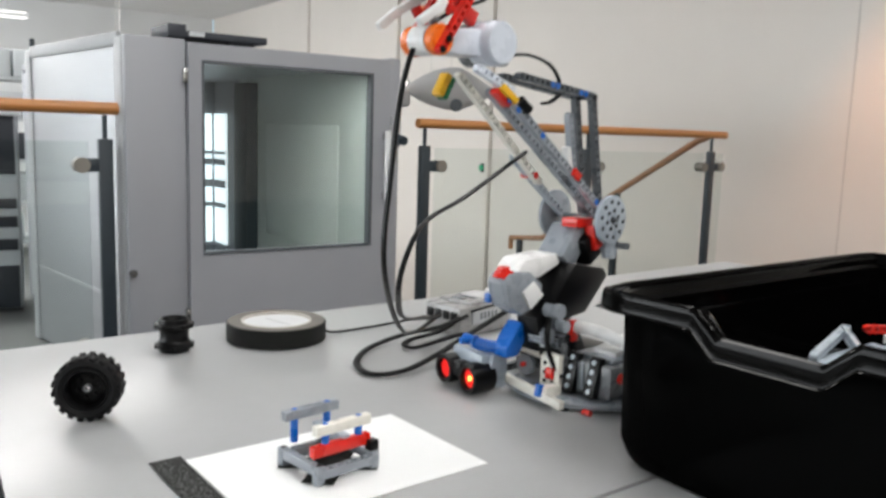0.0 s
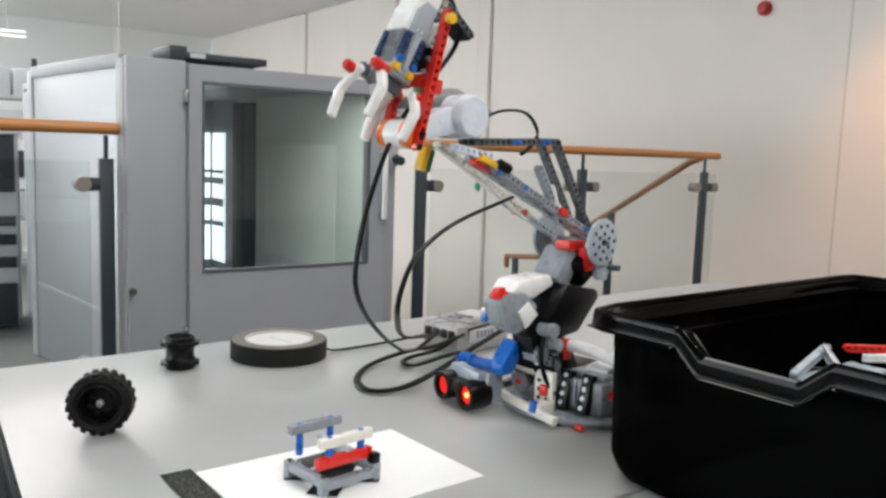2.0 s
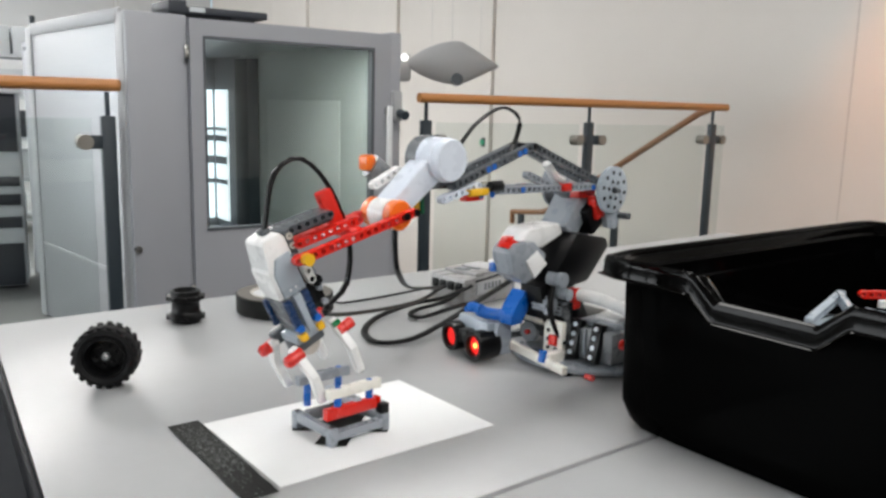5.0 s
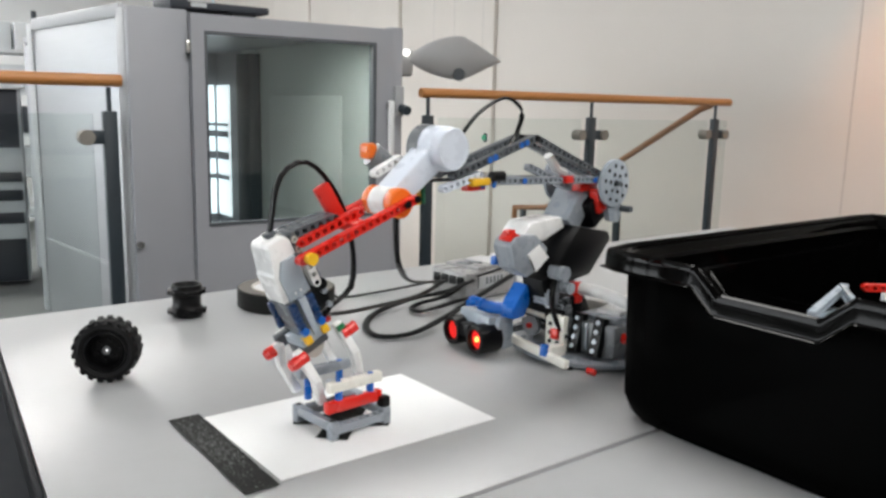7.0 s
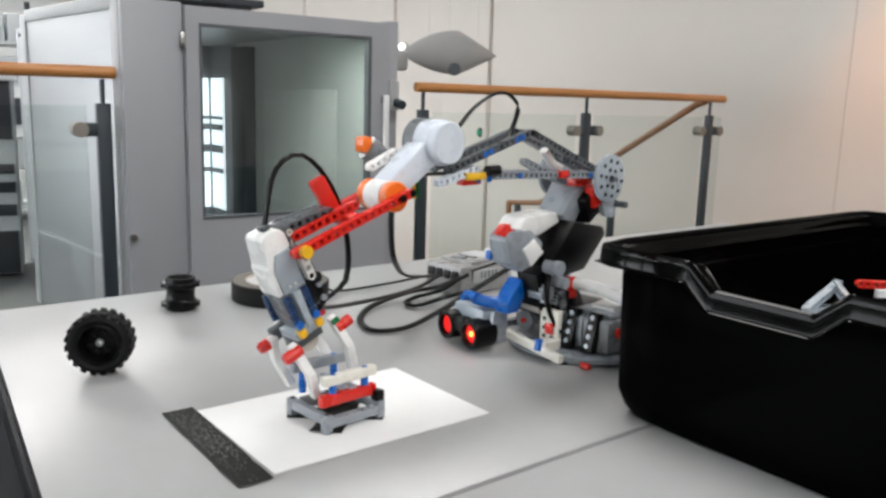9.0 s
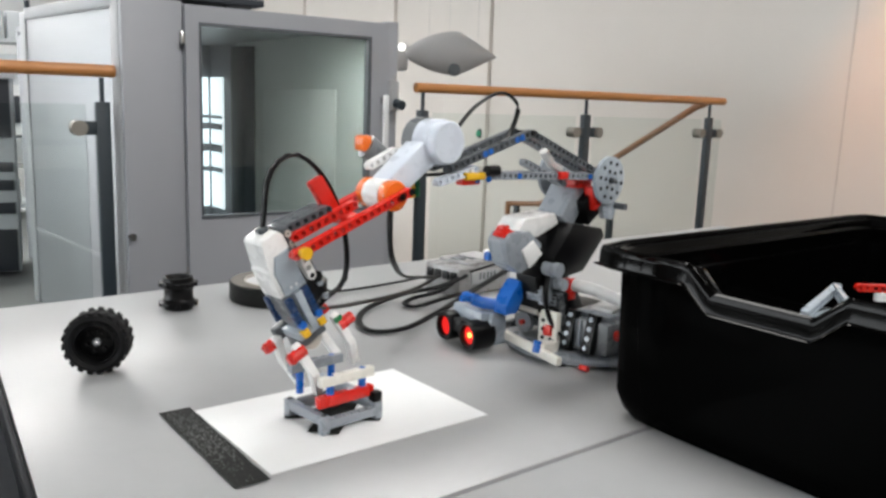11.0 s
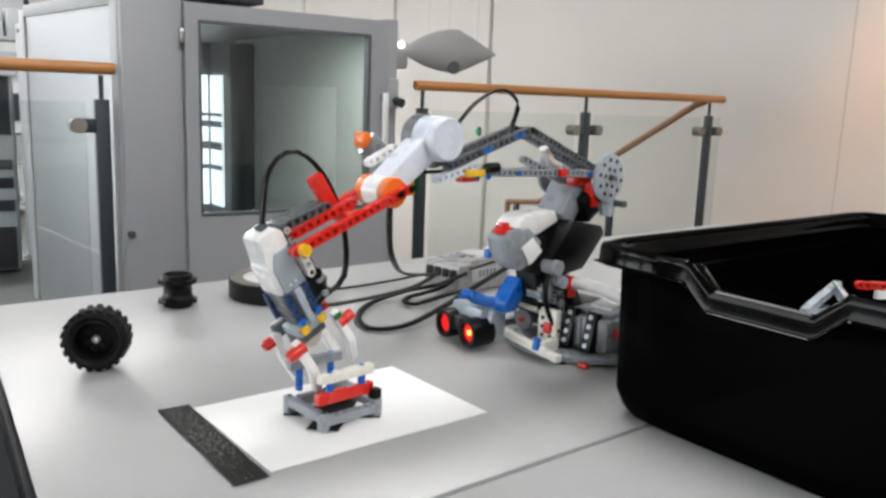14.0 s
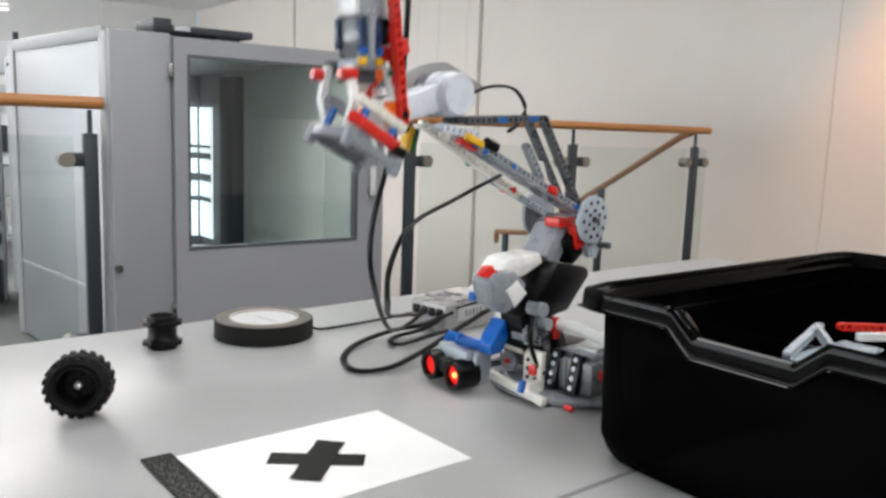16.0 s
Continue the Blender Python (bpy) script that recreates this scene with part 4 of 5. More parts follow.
plate_poly(rc, [(0.138, 0.141), (0.130, 0.150), (0.120, 0.146), (0.126, 0.136)], -0.008, 0.008, 0.001)
box(rc, 0.129, 0.0, 0.149, 0.010, 0.010, 0.006, 0.001)
part("red_cross", rc, RED, robot)
part("blue_connector", box(BM(), 0.131, -0.017, 0.116, 0.008, 0.008, 0.010, 0.0015), BLUE, robot)
part("grey_bushing", cyl(cyl(BM(), (0.066, 0.010, 0.100), (0.066, 0.030, 0.100), 0.0085), (0.055, 0.012, 0.082), (0.055, 0.030, 0.082), 0.007), GREY, robot)
part("shoulder_bracket", plate_poly(BM(), [(0.044, 0.156), (0.018, 0.190), (0.004, 0.190), (0.002, 0.168), (0.024, 0.140)], -0.028, 0.010, 0.002), GREY, robot, "grey slotted shoulder bracket")
part("shoulder_arm", plate_poly(BM(), [(0.018, 0.172), (-0.004, 0.190), (-0.022, 0.186), (-0.020, 0.160), (0.004, 0.144)], -0.030, 0.020, 0.002), BLACK, robot)
rs = BM()
box(rs, 0.012, 0.004, 0.193, 0.030, 0.022, 0.010, 0.001)
plate_poly(rs, [(0.012, 0.190), (-0.006, 0.190), (-0.012, 0.168), (0.004, 0.162)], 0.014, 0.026, 0.001)
part("red_frame", rs, RED, robot)
part("shoulder_link", plate_poly(BM(), [(-0.002, 0.186), (-0.024, 0.186), (-0.036, 0.160), (-0.030, 0.150), (-0.014, 0.152)], 0.020, 0.028, 0.001), PALEGREY, robot)
part("stop_pin", cyl(BM(), (-0.034, 0.014, 0.166), (-0.034, 0.042, 0.166), 0.004), DARKGREY, robot)

# -- upper arm (origin at the shoulder axis, x towards the elbow hub)
upper = part("upper_arm", beam(BM(), 28, frm((0.004, 0.004), (0.22, 0.014), 0.0225)), GREY, robot, "grey perforated beams carrying a white motor")
bar("lower_beam", (0.004, 0.004), (0.22, 0.014), 0.004, GREY, upper)
bar("far_beam", (0.0, 0.0), (0.11, 0.006), -0.038, PALEGREY, upper)
bar("white_beam", (0.07, 0.002), (0.238, 0.022), -0.030, CREAM, upper, "long white perforated beam")
# the rear link and the top link of the arm's four-bar truss
RL = 0.129
rear = part("rear_link", beam(BM(), 17, pose(0, 0.0225, 0)), DARKGREY, robot, "dark grey perforated link beams")
part("link_beam", beam(BM(), 17, pose(0, 0.000, 0)), DARKGREY, rear)
part("strut", beam(BM(), 10, pose(0.040, 0.011, -0.027)), GREY, rear, "light grey perforated strut")
part("link_axle", cyl(BM(), (0.128, -0.006, 0), (0.128, 0.028, 0), 0.003, seg=10), BLACK, rear)
toplink = part("top_link", beam(BM(), 16, pose(0, 0.0225, 0)), DARKGREY, robot, "dark grey perforated top beams")
part("link_beam", beam(BM(), 16, pose(0, 0.000, 0)), DARKGREY, toplink)
for k in (2, 3, 8, 9):
    tp = BM()
    pin(tp, 0.008 * k, 0.0262, 0.0, 0.0032, 0.0010)
    part("blue_pin", tp, BLUE, toplink)
part("white_bracket", tube(BM(), [(0.094, 0.010, 0.034), (0.088, 0.010, 0.028), (0.078, 0.010, 0.018), (0.066, 0.010, 0.014)], 0.006, 0.0042, 8), WHITE, upper)
disc(upper, "shoulder_disc", 0.031, 0.0275, PALEGREY, 1, "pale grey perforated disc")
disc(upper, "shoulder_disc", -0.049, 0.0285, GREY, -1, "grey perforated disc")
part("shoulder_axle", cyl(BM(), (0, -0.050, 0), (0, 0.040, 0), 0.0028, seg=10), DARKGREY, upper)
for x, z, l in ((0.030, 0.0048, 0.0262), (0.196, 0.0095, 0.0262), (0.212, 0.0100, 0.0262), (0.150, 0.0108, 0.0262)):
    bp = BM()
    pin(bp, x, l, z, 0.0032, 0.0010)
    part("blue_pin", bp, BLUE, upper)
part("red_pin", box(BM(), 0.080, 0.026, 0.0085, 0.014, 0.008, 0.008, 0.0008), RED, upper)
part("red_pin", cyl(BM(), (0.080, -0.046, 0.004), (0.080, -0.026, 0.004), 0.004), RED, upper)
part("red_pin", box(BM(), 0.218, 0.020, 0.008, 0.024, 0.010, 0.006, 0.0008), RED, upper)
part("yellow_cam", box(BM(), 0.216, 0.026, 0.0135, 0.026, 0.008, 0.0075, 0.002, pose(0, 0, 0, 0, 0, 0)), YELLOW, upper)
part("black_cam", cyl(BM(), (0.200, 0.027, 0.018), (0.184, 0.027, 0.018), 0.0052), BLACK, upper)
yg = part("yellow_wedge", box(BM(), 0.250, -0.030, 0.018, 0.007, 0.012, 0.024, 0.001, pose(0, 0, 0, 0, 4, 0)), YELLOW, upper)
part("green_wedge", box(BM(), 0.243, -0.030, 0.018, 0.005, 0.012, 0.024, 0.001, pose(0, 0, 0, 0, 4, 0)), GREEN, upper)
# elbow motor
DX, DZ = 0.2525, 0.0461
em = part("elbow_motor", ring(BM(), (DX, 0.006, DZ), (0, 1, 0), [(0.0001, -0.024), (0.0195, -0.024), (0.0215, -0.021), (0.0215, 0.012), (0.0205, 0.013), (0.0205, 0.016), (0.0205, 0.0205), (0.0190, 0.0225), (0.0001, 0.0225)], 48), MOTORWHITE, upper, "white round elbow motor with grey band")
part("grey_band", ring(BM(), (DX, -0.008, DZ), (0, 1, 0), [(0.0214, -0.007), (0.0222, -0.007), (0.0222, 0.007), (0.0214, 0.007)], 48), MIDGREY, em, "grey band round the motor")
ang = math.degrees(math.atan2(0 - DZ, L1 - DX))
nb = BM()
ux, uz, vx, vz = 0.806, -0.593, 0.593, 0.806
plate_poly(nb, [(DX + vx * 0.014, DZ + vz * 0.014), (DX - vx * 0.014, DZ - vz * 0.014), (L1 - vx * 0.0105, -vz * 0.0105), (L1 + ux * 0.009, uz * 0.009), (L1 + vx * 0.0105, vz * 0.0105)], -0.010, 0.017, 0.003)
part("motor_neck", nb, MOTORWHITE, em)
bar("motor_rail", (DX - 0.038, DZ - 0.026), (DX + 0.010, DZ - 0.037), 0.023, MOTORWHITE, em)
bar("motor_rail", (DX + 0.030, DZ - 0.010), (DX + 0.058, DZ - 0.022), -0.016, WHITE, em)
part("cable_socket", box(BM(), DX - 0.026, 0.004, DZ + 0.004, 0.012, 0.016, 0.014, 0.002), GREY, em)
part("hub_ring", ring(BM(), (L1, 0.006, 0), (0, 1, 0), [(0.004, -0.012), (0.0135, -0.012), (0.0135, 0.010), (0.004, 0.010)], 32), WHITE, em, "white hub ring")
part("grey_plug", cyl(BM(), (0.285, -0.032, 0.030), (0.300, -0.036, 0.040), 0.010, 0.012), MIDGREY, upper)
part("orange_plug", box(BM(), 0.304, -0.036, 0.043, 0.012, 0.014, 0.015, 0.003), ORANGE, upper)
part("motor_lead", tube(BM(), spline([(DX - 0.030, 0.004, DZ + 0.010), (DX - 0.060, 0.002, DZ + 0.034), (DX - 0.098, 0.0, DZ + 0.048), (DX - 0.122, 0.002, DZ + 0.036), (DX - 0.112, 0.006, DZ + 0.014), (DX - 0.096, 0.012, DZ + 0.000)], 26), 0.0028, 0.0016, 8), CABLE, upper, "black flat motor cable")

# -- forearm (origin at the elbow hub, x towards the gripper pivot)
fore = part("forearm", beam(BM(), 17, pose(-0.012, 0.0315, 0)), RED, robot, "two red perforated beams with an orange hub")
part("far_red_beam", beam(BM(), 14, pose(0.0, -0.016, 0.0)), RED, fore)
for y, s in ((0.022, 1), (-0.010, -1)):
    part("orange_hub", ring(BM(), (0, y, 0), (0, 1, 0), [(0.003, -0.006), (0.0125, -0.006), (0.0138, -0.004), (0.0138, 0.004), (0.0125, 0.0055), (0.003, 0.0055)], 36), ORANGE, fore, "orange motor hub")
kp = BM()
for x in (-0.012, 0.0):
    pin(kp, x, 0.0352, 0.0, 0.0033, 0.0012)
part("black_pins", kp, BLACK, fore)
part("red_lever", plate_poly(BM(), [(0.044, 0.004), (0.058, 0.004), (0.066, 0.038), (0.052, 0.040)], -0.004, 0.004, 0.001), RED, fore, "red upright lever plate")
part("cross_beam", box(BM(), 0.052, 0.008, 0.002, 0.012, 0.044, 0.0078, 0.001), RED, fore)
part("upper_red_beam", beam(BM(), 9, pose(0.040, 0.0170, 0.0085)), RED, fore)
part("pivot_axle", cyl(BM(), (L2, -0.022, 0), (L2, 0.037, 0), 0.0025, seg=10), DARKGREY, fore)
part("pivot_bush", cyl(BM(), (L2, 0.0353, 0), (L2, 0.041, 0), 0.0052), YELLOW, fore, "yellow pivot bush")

# -- gripper (origin at its pivot, x towards the claws, z ahead)
grip = part("gripper", plate_poly(BM(), [(-0.0235, 0.003), (-0.0235, 0.018), (-0.021, 0.0215), (0.002, 0.0240), (0.0028, 0.0268), (0.029, 0.0268), (0.029, -0.0005), (-0.018, -0.0005)], -0.012, 0.0155, 0.0010), WHITE, robot, "white and grey motor with four white claws")
part("cable_plug", box(BM(), -0.0245, 0.000, 0.008, 0.006, 0.010, 0.008, 0.001), DARKGREY, grip)
part("motor_shell", plate_poly(BM(), [(0.0292, -0.001), (0.0292, 0.0266), (0.050, 0.0260), (0.066, 0.0225), (0.066, 0.002)], -0.0125, 0.0155, 0.0018), MIDGREY, grip)
part("face_plate", plate_poly(plate_poly(plate_poly(BM(), [(-0.006, 0.002), (-0.006, 0.016), (0.006, 0.0225), (0.029, 0.0225), (0.029, 0.0005)], 0.0150, 0.0180, 0.0008), [(0.0292, 0.009), (0.0292, 0.0165), (0.066, 0.0155), (0.066, 0.010)], 0.0150, 0.0215, 0.0008), [(0.060, 0.000), (0.060, 0.026), (0.070, 0.022), (0.070, 0.004)], 0.0150, 0.0185, 0.0008), PALEGREY, grip, "pale blue-grey face plate")
for z, y in ((0.0225, 0.0175), (0.0045, 0.0175), (0.0265, -0.0085)):
    rk = part("blue_rack", box(BM(), 0.044, y, z, 0.026, 0.004, 0.0065, 0.0006), NAVY, grip, "dark blue toothed side rack")
    for k in range(4):
        part("tooth", box(BM(), 0.034 + 0.0065 * k, y + 0.0022, z, 0.0035, 0.002, 0.0058, 0.0004), NAVY, rk)
gs = BM()
for z in (0.0095, 0.0150):
    cyl(gs, (0.024, 0.0178, z), (0.024, 0.0184, z), 0.0011, seg=10)
part("screw_dots", gs, WHITE, grip)
for z in (0.004, 0.022):
    part("blue_pin", cyl(BM(), (0.058, 0.016, z), (0.058, 0.022, z), 0.0034), BLUE, grip)
yp = BM()
for z in (0.004, 0.022):
    box(yp, 0.067, 0.018, z, 0.007, 0.008, 0.007, 0.0012)
part("yellow_bushes", yp, YELLOW, grip)
part("cross_beam", box(BM(), 0.069, 0.004, 0.013, 0.0078, 0.026, 0.030, 0.001), PALEGREY, grip)
part("gear_frame", box(box(BM(), 0.078, 0.0, 0.013, 0.014, 0.018, 0.030, 0.002), 0.072, -0.018, 0.013, 0.012, 0.010, 0.040, 0.002), DARKGREY, grip)
part("gear", cyl(BM(), (0.084, -0.006, 0.013), (0.084, 0.006, 0.013), 0.010, seg=24), CARD, grip, "tan gear wheel")
bk = BM()
box(bk, 0.034, 0.004, -0.008, 0.034, 0.020, 0.014, 0.002)
cyl(bk, (0.030, 0.014, -0.010), (0.030, 0.020, -0.010), 0.005)
part("black_rear_frame", bk, BLACK, grip)
gp2 = BM()
for k, x in enumerate((0.022, 0.038, 0.052)):
    pin(gp2, x, 0.0145, -0.011, 0.0028, 0.003)
part("rear_pins", gp2, GREY, grip)
tb = part("top_bracket", beam(BM(), 6, pose(-0.0195, 0.0125, -0.008, 0, 80, 0)), DARKGREY, grip, "dark grey perforated bracket behind the motor")
for y in (0.0045, -0.0035):
    part("bracket_beam", beam(BM(), 6, pose(-0.0195, y, -0.008, 0, 80, 0)), DARKGREY, tb)
part("bracket_cover", box(BM(), 0.021, 0.0045, 0.0047, 0.042, 0.0225, 0.0016, 0.0005, pose(-0.0195, 0, -0.008, 0, 80, 0)), BLACK, tb, "glossy black bracket cover")
bp = part("bracket_plate", box(BM(), -0.011, 0.0045, -0.0035, 0.024, 0.024, 0.0055, 0.0008), DARKGREY, grip)
for x in (-0.017, -0.008):
    part("peg", ring(BM(), (x, 0.0170, -0.0035), (0, 1, 0), [(0.0014, -0.001), (0.0030, -0.001), (0.0030, 0.0008), (0.0014, 0.0008)], 14), CARD, bp, "tan peg")
part("white_connector", beam(BM(), 3, pose(0.010, 0.0165, -0.006, 0, 0, 0)), WHITE, grip)
CLAWS = []
for side in (1, -1):
    for z in (-0.010, 0.034):
        cl = BM()
        pts = [(x, w) for x, w in ((-0.004, -0.001), (0.0, -0.0045), (0.026, 0.0065), (0.054, -0.0020), (0.0555, 0.0055), (0.027, 0.0150), (-0.002, 0.0045))]
        a = [cl.verts.new((x, side * w, -0.0038)) for x, w in pts]
        b = [cl.verts.new((x, side * w, 0.0038)) for x, w in pts]
        fs = [cl.faces.new(a), cl.faces.new(b[::-1])] + [cl.faces.new((a[i], b[i], b[(i + 1) % 7], a[(i + 1) % 7])) for i in range(7)]
        bmesh.ops.scale(cl, vec=(0.95, 0.95, 1.0), verts=cl.verts)
        bmesh.ops.bevel(cl, geom=list({e for f in fs for e in f.edges}), offset=0.001, segments=2, affect="EDGES", profile=0.5)
        c = part("claw", cl, WHITE, grip, "white bent claw finger")
        CLAWS.append((c, side, z))
        if z > 0:
            part("red_connector", cyl(cyl(BM(), (0.004, side * 0.004, -0.004), (0.004, side * 0.004, 0.011), 0.0054, seg=14), (0.004, side * 0.004, 0.0112), (0.004, side * 0.004, 0.0130), 0.0042, seg=14), RED, c, "red axle connector")
        else:
            part("red_connector", cyl(BM(), (0.008, side * 0.005, 0.002), (0.008, side * 0.005, -0.0135), 0.0052, seg=14), RED, c, "red axle connector")
        if side > 0 and z < 0:
            part("green_tile", box(BM(), 0.001, 0.005, 0.0, 0.005, 0.003, 0.0078, 0.0005), GREEN, c, "small green tile")

# ---- handled load: small beam frame ----
LOAD0 = pose(-0.048, 0.7495, 0.0005, 0, 0, 225.4)
load = thing("beam_frame", LOAD0, "small grey toy beam frame with two carrying bars", "toy frame")
for y in (-0.026, 0.026):
    part("side_beam", beam(BM(), 7, pose(-0.024, y, 0.0088, 90, 0, 0)), GREY, load)
for x in (-0.028, 0.028):
    part("end_beam", box(BM(), x, 0, 0.0120, 0.0076, 0.0440, 0.0085, 0.0009), GREY, load)
for x in (-0.028, 0.028):
    for y in (-0.026, 0.026):
        part("corner_block", box(BM(), x, y, 0.0085, 0.0080, 0.0080, 0.0165, 0.0009), GREY, load)
        part("peg_hole", cyl(BM(), (x, y, 0.0166), (x, y, 0.0172), 0.0025, seg=12), BLACK, load)
part("black_corner", box(BM(), -0.0270, 0.0255, 0.0215, 0.0090, 0.0090, 0.0092, 0.001), BLACK, load)
for y, lower, upper_m, lab in ((0.019, RED, CREAM, "white carrying bar over a red bar"), (-0.027, GREY, GREY, "grey carrying bar")):
    if y > 0:
        part("red_bar", box(BM(), 0.002, y + 0.001, 0.0265, 0.058, 0.0076, 0.0098, 0.001), lower, load, "red lower bar")
    top = part("carrying_bar", box(BM(), 0, y, 0.0435, 0.056, 0.0078, 0.0088, 0.001), upper_m, load, lab)
    for x in (-0.017, 0.017):
        sp = BM()
        cyl(sp, (x, y, 0.019 if y < 0 else 0.027), (x, y, 0.040), 0.0034, seg=12)
        cyl(sp, (x, y, 0.0476), (x, y, 0.0484), 0.0026, seg=12)
        part("blue_pin", sp, BLUE, load)
part("inner_bar", box(BM(), 0.0, -0.018, 0.0140, 0.048, 0.0076, 0.0078, 0.001), MIDGREY, load)
part("cross_bar", box(BM(), -0.004, -0.002, 0.030, 0.0078, 0.046, 0.0078, 0.001), PALEGREY, load, "pale grey bar joining the two sides")

# ---- control brick ----
brick = thing("control_brick", pose(0.0675, 1.2755, 0, 0, 0, -42.7), "grey and white control brick with sockets", "controller")
part("body", box(BM(), 0, 0, 0.022, 0.071, 0.108, 0.042, 0.003), BRICKGREY, brick)
part("top_cover", box(BM(), 0, 0.012, 0.0455, 0.066, 0.080, 0.006, 0.002), BRICKGREY, brick)
part("screen", box(BM(), 0, 0.022, 0.0490, 0.048, 0.036, 0.002, 0.0006), LAMPGREY, brick)
part("buttons", box(box(BM(), 0, -0.02, 0.0495, 0.020, 0.012, 0.003, 0.001), 0, -0.002, 0.0492, 0.03, 0.008, 0.003, 0.001), MIDGREY, brick)
for k in range(4):
    part("socket", box(BM(), -0.024 + 0.016 * k, -0.0545, 0.030, 0.012, 0.004, 0.013, 0.001), BLACK, brick)
part("side_grille", box(BM(), 0.0362, 0.0, 0.026, 0.003, 0.06, 0.018, 0.0006), CABLIGHT, brick)
ln = BM()
for k in range(5):
    box(ln, 0.0380, -0.012 + 0.008 * k, 0.028, 0.0008, 0.004, 0.010)
part("print_bars", ln, MIDGREY, brick)
cover = thing("cover_plate", pose(0.135, 1.335, 0, 0, 0, -42.7), "white plastic plate standing behind the brick", "plate")
part("panel", box(BM(), 0, 0, 0.026, 0.06, 0.07, 0.052, 0.004), WHITE, cover)


# ---- lying cables ----
def cable(ctrl, r, label, ry=None):
    return tagged(part("cable", tube(BM(), spline(ctrl, 48), r, ry or r * 0.62, 8), CABLE), label, "cable", "connection cables")


cable([(0.066, 1.222, 0.032), (0.028, 1.194, 0.02), (-0.019, 1.178, 0.012), (-0.06, 1.122, 0.006), (-0.068, 1.06, 0.004), (-0.046, 1.013, 0.004), (-0.006, 1.025, 0.006), (0.034, 1.077, 0.015), (0.073, 1.128, 0.03), (0.124, 1.189, 0.05)], 0.0046, "black flat cable in a loop on the table")
cable([(0.042, 1.238, 0.032), (0.007, 1.285, 0.015), (-0.044, 1.268, 0.006), (-0.09, 1.231, 0.004), (-0.121, 1.206, 0.004), (-0.131, 1.19, 0.010)], 0.0030, "black cable running to the tape roll")
cable([(0.054, 1.228, 0.024), (0.028, 1.2, 0.012), (-0.007, 1.178, 0.006), (-0.016, 1.145, 0.006), (0.001, 1.133, 0.006), (0.038, 1.162, 0.012), (0.06, 1.2, 0.01)], 0.0042, "black flat cable bent in a small loop")
cable([(0.139, 1.112, 0.065), (0.152, 1.064, 0.035), (0.176, 0.985, 0.014), (0.206, 0.948, 0.008), (0.246, 0.935, 0.004), (0.285, 0.950, 0.004)], 0.0028, "black cable passing in front of the robot")
cable([(0.07, 1.236, 0.034), (0.10, 1.19, 0.055), (0.13, 1.14, 0.075), (0.155, 1.09, 0.085), (0.150, 1.06, 0.06), (0.152, 1.04, 0.04)], 0.0032, "black cable from the brick to the motor")

# loose beams lying in the bin
for n, m, mt, lb in ((15, pose(0.165, -0.128, 0.098, 0, -4, 14), PALEGREY, "pale grey toy beam lying in the bin"),
                     (13, pose(0.190, -0.165, 0.096, 20, -6, 40), PALEGREY, "pale grey toy beam resting on others"),
                     (11, pose(0.150, -0.150, 0.094, 90, 0, 8), GREY, "grey toy beam lying flat in the bin"),
                     (11, pose(0.300, -0.110, 0.104, 0, 0, -38), RED, "red toy beam lying in the bin"),
                     (9, pose(0.290, -0.135, 0.100, 90, 0, -30), WHITE, "white toy beam lying in the bin")):
    loose("toy_beam", n, m, mt, lb)
pl8 = BM()
box(pl8, 0.225, -0.142, 0.093, 0.12, 0.040, 0.003, 0.001, pose(0, 0, 0, 0, 0, 0))
tagged(part("toy_plate", pl8, PALEGREY, m=BIN), "flat pale grey toy plate lying in the bin", "toy plate")

# ---- motion ----
# seconds, upper arm, forearm and gripper angles in degrees above the horizontal
POSES = [
    (0.0, 33.2, 125, -36), (0.5, 31.2, 118, -39), (1.5, 31.0, 118, -41), (2.0, 21.3, 105, -63), (2.5, 12.9, 93.5, -75), (3.0, 4.4, 83.5, -82.5),
    (3.5, -2.2, 78.5, -87), (3.7, -2.7, 69.5, -92), (4.0, -3.4, 41, -106), (4.2, -3.8, 18.4, -115), (4.5, -2.6, -3, -116), (5.0, -1.4, -14, -115), (5.8, -0.8, -18.8, -114.5),
    (7.0, -0.6, -19.4, -114.3), (9.2, -0.6, -19.4, -114.3), (11.3, -0.3, -20.8, -118), (14.2, -0.3, -20.8, -118), (14.5, -5.2, -5.8, -117),
    (14.7, -10.9, 12.4, -115), (14.9, -10.9, 37.2, -101), (15.1, -8.3, 65.5, -100), (15.3, -6.4, 64.0, -99), (15.5, -4.1, 61.5, -101), (15.75, 7, 70, -97), (16.0, 20.2, 82, -91),
]
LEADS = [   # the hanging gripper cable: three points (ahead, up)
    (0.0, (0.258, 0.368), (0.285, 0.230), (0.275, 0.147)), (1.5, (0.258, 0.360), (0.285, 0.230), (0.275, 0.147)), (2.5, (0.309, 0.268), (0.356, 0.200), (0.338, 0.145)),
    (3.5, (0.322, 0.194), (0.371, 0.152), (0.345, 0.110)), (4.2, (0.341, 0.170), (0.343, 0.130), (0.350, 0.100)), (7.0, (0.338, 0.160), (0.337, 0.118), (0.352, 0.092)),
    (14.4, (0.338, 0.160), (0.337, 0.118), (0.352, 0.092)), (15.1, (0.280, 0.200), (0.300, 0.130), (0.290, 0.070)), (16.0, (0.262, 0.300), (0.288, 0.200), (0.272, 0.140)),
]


SLACK = [(0.0, -0.004), (4.2, -0.003), (6.0, 0.004), (14.5, 0.004), (15.1, -0.001), (16.0, -0.002)]     # play of the gripper along its axis


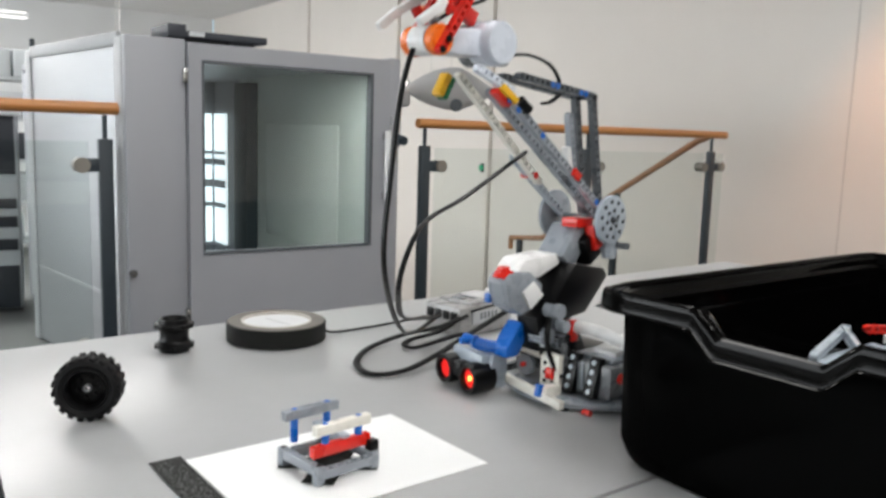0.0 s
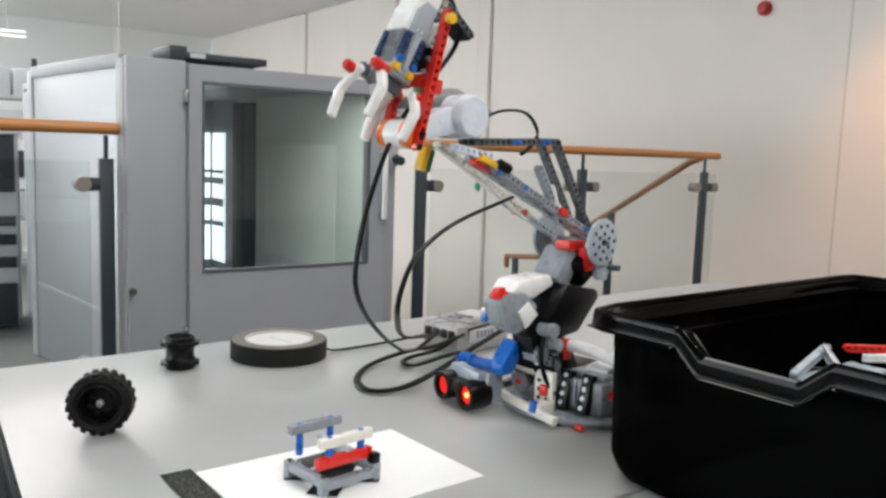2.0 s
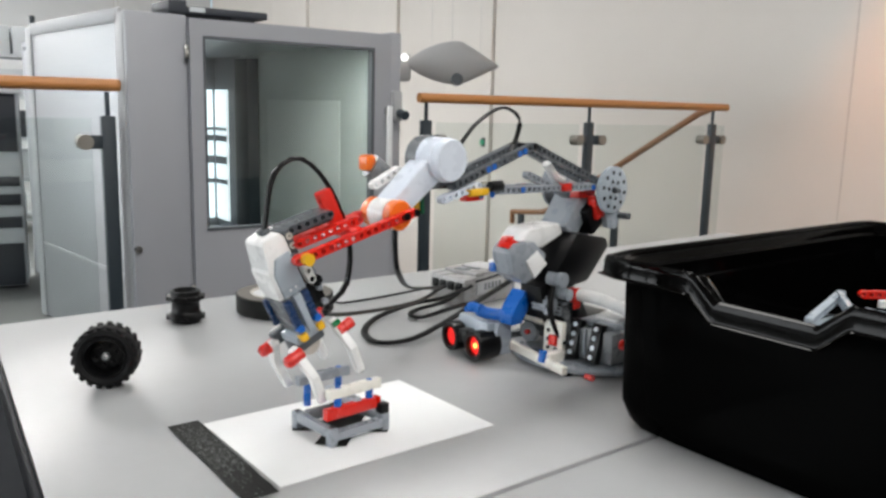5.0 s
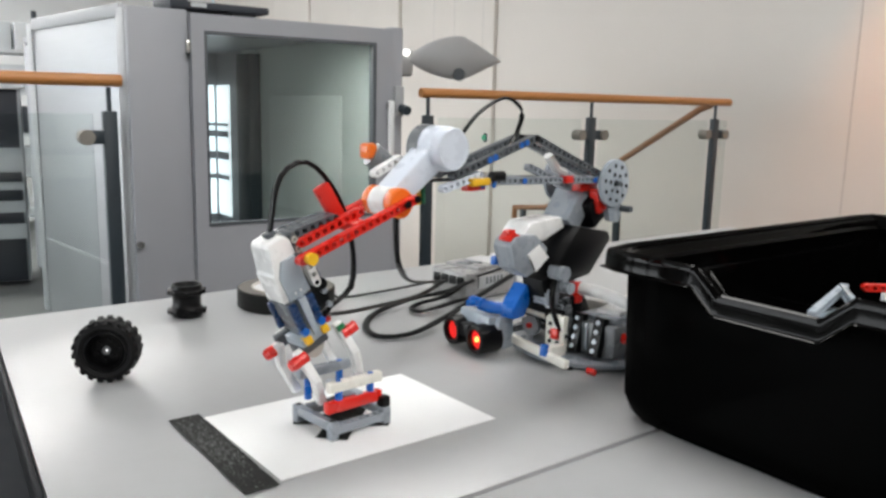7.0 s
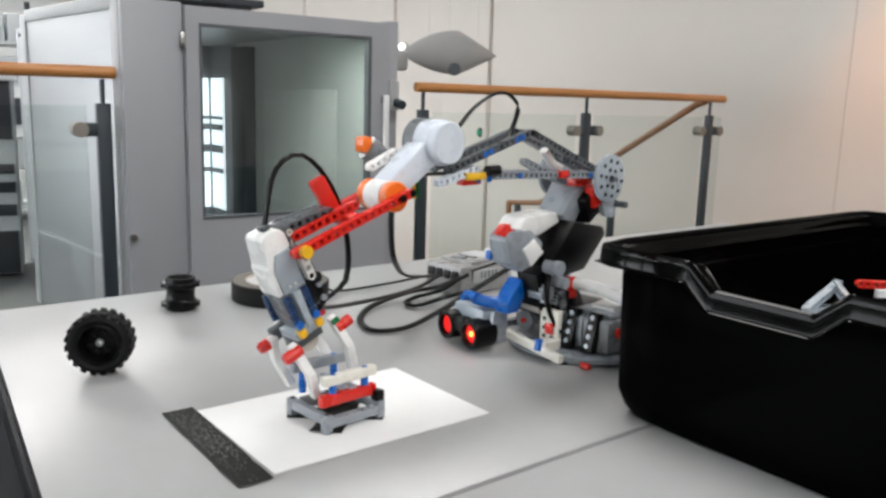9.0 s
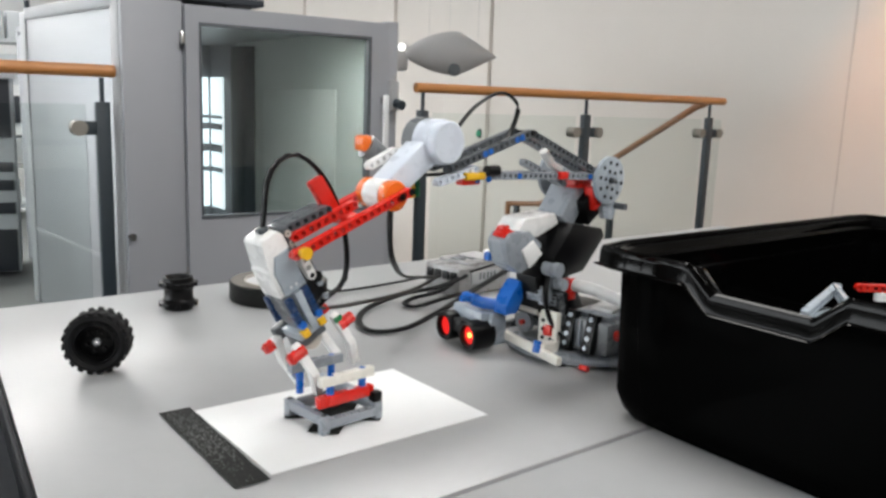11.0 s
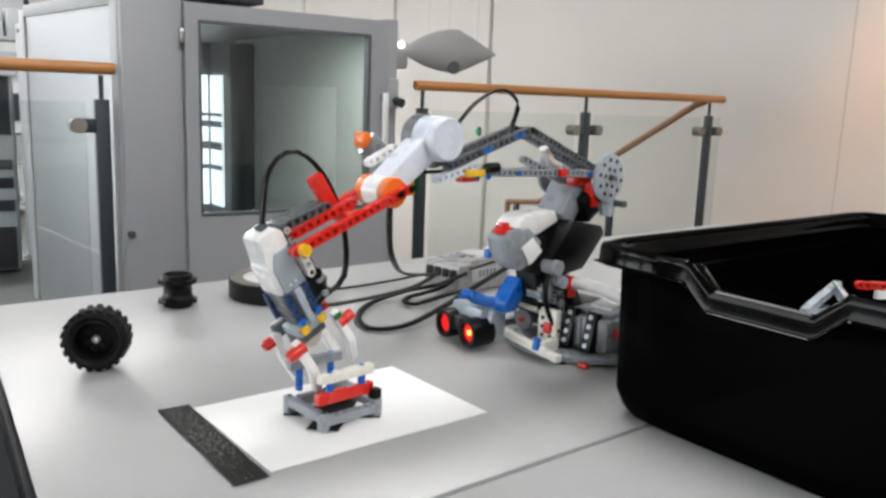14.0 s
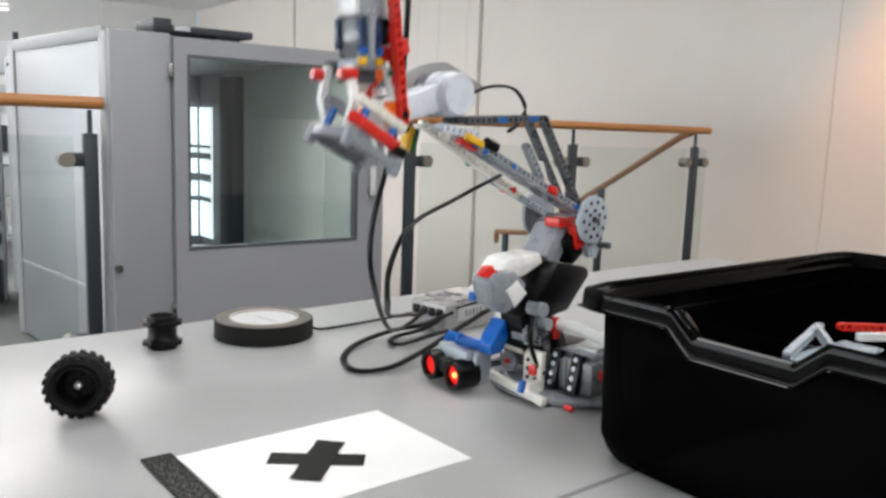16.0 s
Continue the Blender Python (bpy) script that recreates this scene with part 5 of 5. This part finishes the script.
def between(table, t):
    ts = [r[0] for r in table]
    flat = [np.ravel(r[1:]).astype(float) for r in table]
    return np.array([np.interp(t, ts, [f[k] for f in flat]) for k in range(len(flat[0]))])


def links(t):
    a, b, c = between(POSES, t)
    ra, rb = radians(a), radians(b)
    hx, hz = SX + L1 * math.cos(ra), SZ + L1 * math.sin(ra)
    yx, yz = hx + L2 * math.cos(rb), hz + L2 * math.sin(rb)
    return pose(SX, 0, SZ, 0, -a, 0), pose(hx, 0, hz, 0, -b, 0), pose(yx, 0, yz, 0, -c, 0) @ pose(float(between(SLACK, t)[0]), 0, 0)


SWING = [(-12, 8.8), (-10.9, 9.8), (-5.2, 17.0), (-3.0, 19.1), (-0.6, 20.3), (5.6, 29.9), (12.9, 41.4), (20.8, 54.6), (31.0, 72.2), (33.2, 79.6)]   # upper arm angle to rear link angle
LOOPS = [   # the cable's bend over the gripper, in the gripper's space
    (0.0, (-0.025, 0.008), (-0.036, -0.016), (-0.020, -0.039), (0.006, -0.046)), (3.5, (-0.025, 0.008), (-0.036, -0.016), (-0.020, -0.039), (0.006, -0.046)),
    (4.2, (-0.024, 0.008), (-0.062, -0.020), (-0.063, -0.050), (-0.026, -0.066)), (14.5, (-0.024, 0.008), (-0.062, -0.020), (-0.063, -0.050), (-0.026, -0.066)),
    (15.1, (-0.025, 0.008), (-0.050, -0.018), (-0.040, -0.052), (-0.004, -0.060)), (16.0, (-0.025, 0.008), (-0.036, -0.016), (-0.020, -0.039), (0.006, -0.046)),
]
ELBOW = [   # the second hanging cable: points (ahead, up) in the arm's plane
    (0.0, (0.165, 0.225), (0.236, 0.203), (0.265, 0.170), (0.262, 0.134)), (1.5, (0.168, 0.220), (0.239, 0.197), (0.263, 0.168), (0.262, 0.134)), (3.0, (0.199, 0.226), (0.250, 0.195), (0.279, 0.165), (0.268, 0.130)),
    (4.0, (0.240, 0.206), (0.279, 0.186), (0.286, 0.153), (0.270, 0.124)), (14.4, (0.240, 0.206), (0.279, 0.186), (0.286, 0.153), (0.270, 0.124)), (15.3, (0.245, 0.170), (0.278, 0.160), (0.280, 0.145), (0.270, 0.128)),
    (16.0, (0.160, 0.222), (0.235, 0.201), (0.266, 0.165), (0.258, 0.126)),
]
LIFT = 14.55
TIMES = sorted({round(0.1 * k, 1) for k in range(0, 47)} | {5.0, 5.4, 5.8, 6.4, 7.0, 9.2, 10.2, 11.3, 13.0} | {round(14.0 + 0.1 * k, 1) for k in range(21)})


lead = thing("gripper_cable", ARM, "black flat cable hanging from the gripper motor", "cable", "connection cables")
NSEG = 72


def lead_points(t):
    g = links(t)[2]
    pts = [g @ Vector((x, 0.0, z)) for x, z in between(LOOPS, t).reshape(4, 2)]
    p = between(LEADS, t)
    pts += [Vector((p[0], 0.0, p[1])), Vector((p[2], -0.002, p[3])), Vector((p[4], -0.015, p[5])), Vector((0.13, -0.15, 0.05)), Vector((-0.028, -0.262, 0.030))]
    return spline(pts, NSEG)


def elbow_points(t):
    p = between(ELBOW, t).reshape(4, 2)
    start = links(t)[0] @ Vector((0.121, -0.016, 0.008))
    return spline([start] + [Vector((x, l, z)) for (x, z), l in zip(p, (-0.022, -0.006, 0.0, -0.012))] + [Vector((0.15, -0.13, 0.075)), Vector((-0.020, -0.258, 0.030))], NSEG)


elbow_lead = thing("arm_cable", ARM, "black flat cable hanging from the upper arm", "cable", "connection cables")


def pieces(owner, points, r):
    longest = max((b - a).length for t in (0, 2.5, 3.5, 7, 15, 16) for a, b in zip(points(t), points(t)[1:]))
    bm = BM()
    cyl(bm, (0, 0, -longest / 2), (0, 0, longest / 2), r, seg=12)
    for s in (-1, 1):
        bmesh.ops.create_uvsphere(bm, u_segments=12, v_segments=6, radius=r * 1.005, matrix=Matrix.Translation((0, 0, s * longest / 2)))
    bmesh.ops.scale(bm, vec=(1.30, 0.70, 1.0), verts=bm.verts)
    first = part("cable_piece", bm, CABLE, owner)
    made = [first]
    for k in range(NSEG - 1):
        o = new("cable_piece", first.data)
        o.parent = owner
        made.append(o)
    return made


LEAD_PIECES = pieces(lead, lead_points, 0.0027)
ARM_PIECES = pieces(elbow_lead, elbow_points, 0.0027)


def along(p, q):
    """The pose of a flat cable piece from p to q, its width across the arm's plane."""
    d = (q - p).normalized()
    side = Vector((0, 1, 0)) - d * d.y
    side = side.normalized() if side.length > 0.15 else Vector((1, 0, 0))
    m = Matrix((side, d.cross(side), d)).transposed().to_4x4()
    return Matrix.Translation((p + q) / 2) @ m


def truss(t):
    """The poses of the rear and the top link."""
    a = between(POSES, t)[0]
    up = links(t)[0]
    phi = float(np.interp(a, [r[0] for r in SWING], [r[1] for r in SWING]))
    s = Vector((0.0, 0.0, 0.205))
    apex = s + Vector((math.cos(radians(phi)), 0, math.sin(radians(phi)))) * RL
    m = up @ Vector((0.245, 0, 0.022))
    ang = math.degrees(math.atan2(m.z - apex.z, m.x - apex.x))
    return pose(s.x, 0, s.z, 0, -phi, 0), pose(apex.x, 0, apex.z, 0, -ang, 0)


def motions():
    walk(upper, [(t, links(t)[0]) for t in TIMES])
    walk(fore, [(t, links(t)[1]) for t in TIMES])
    walk(grip, [(t, links(t)[2]) for t in TIMES])
    for c, side, z in CLAWS:
        base = lambda a: pose(0.074, side * 0.0155, z, 0, 0, side * a)
        walk(c, [(0.0, base(11)), (4.2, base(11)), (5.2, base(10)), (6.2, base(2)), (9.2, base(2)), (11.3, base(-5)), (16.0, base(-5))])
    hold = (ARM @ links(13.0)[2]).inverted() @ LOAD0
    carried = [(t, LOAD0.lerp(ARM @ links(t)[2] @ pose(-0.004, 0, 0) @ hold, min(1.0, (t - LIFT) / 0.3))) for t in TIMES if t > LIFT]
    walk(load, [(0.0, LOAD0), (LIFT, LOAD0)] + carried)
    walk(rear, [(t, truss(t)[0]) for t in TIMES])
    walk(toplink, [(t, truss(t)[1]) for t in TIMES])
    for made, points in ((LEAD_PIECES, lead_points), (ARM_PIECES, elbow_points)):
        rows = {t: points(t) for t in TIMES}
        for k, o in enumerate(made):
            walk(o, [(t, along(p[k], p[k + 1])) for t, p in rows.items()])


motions()
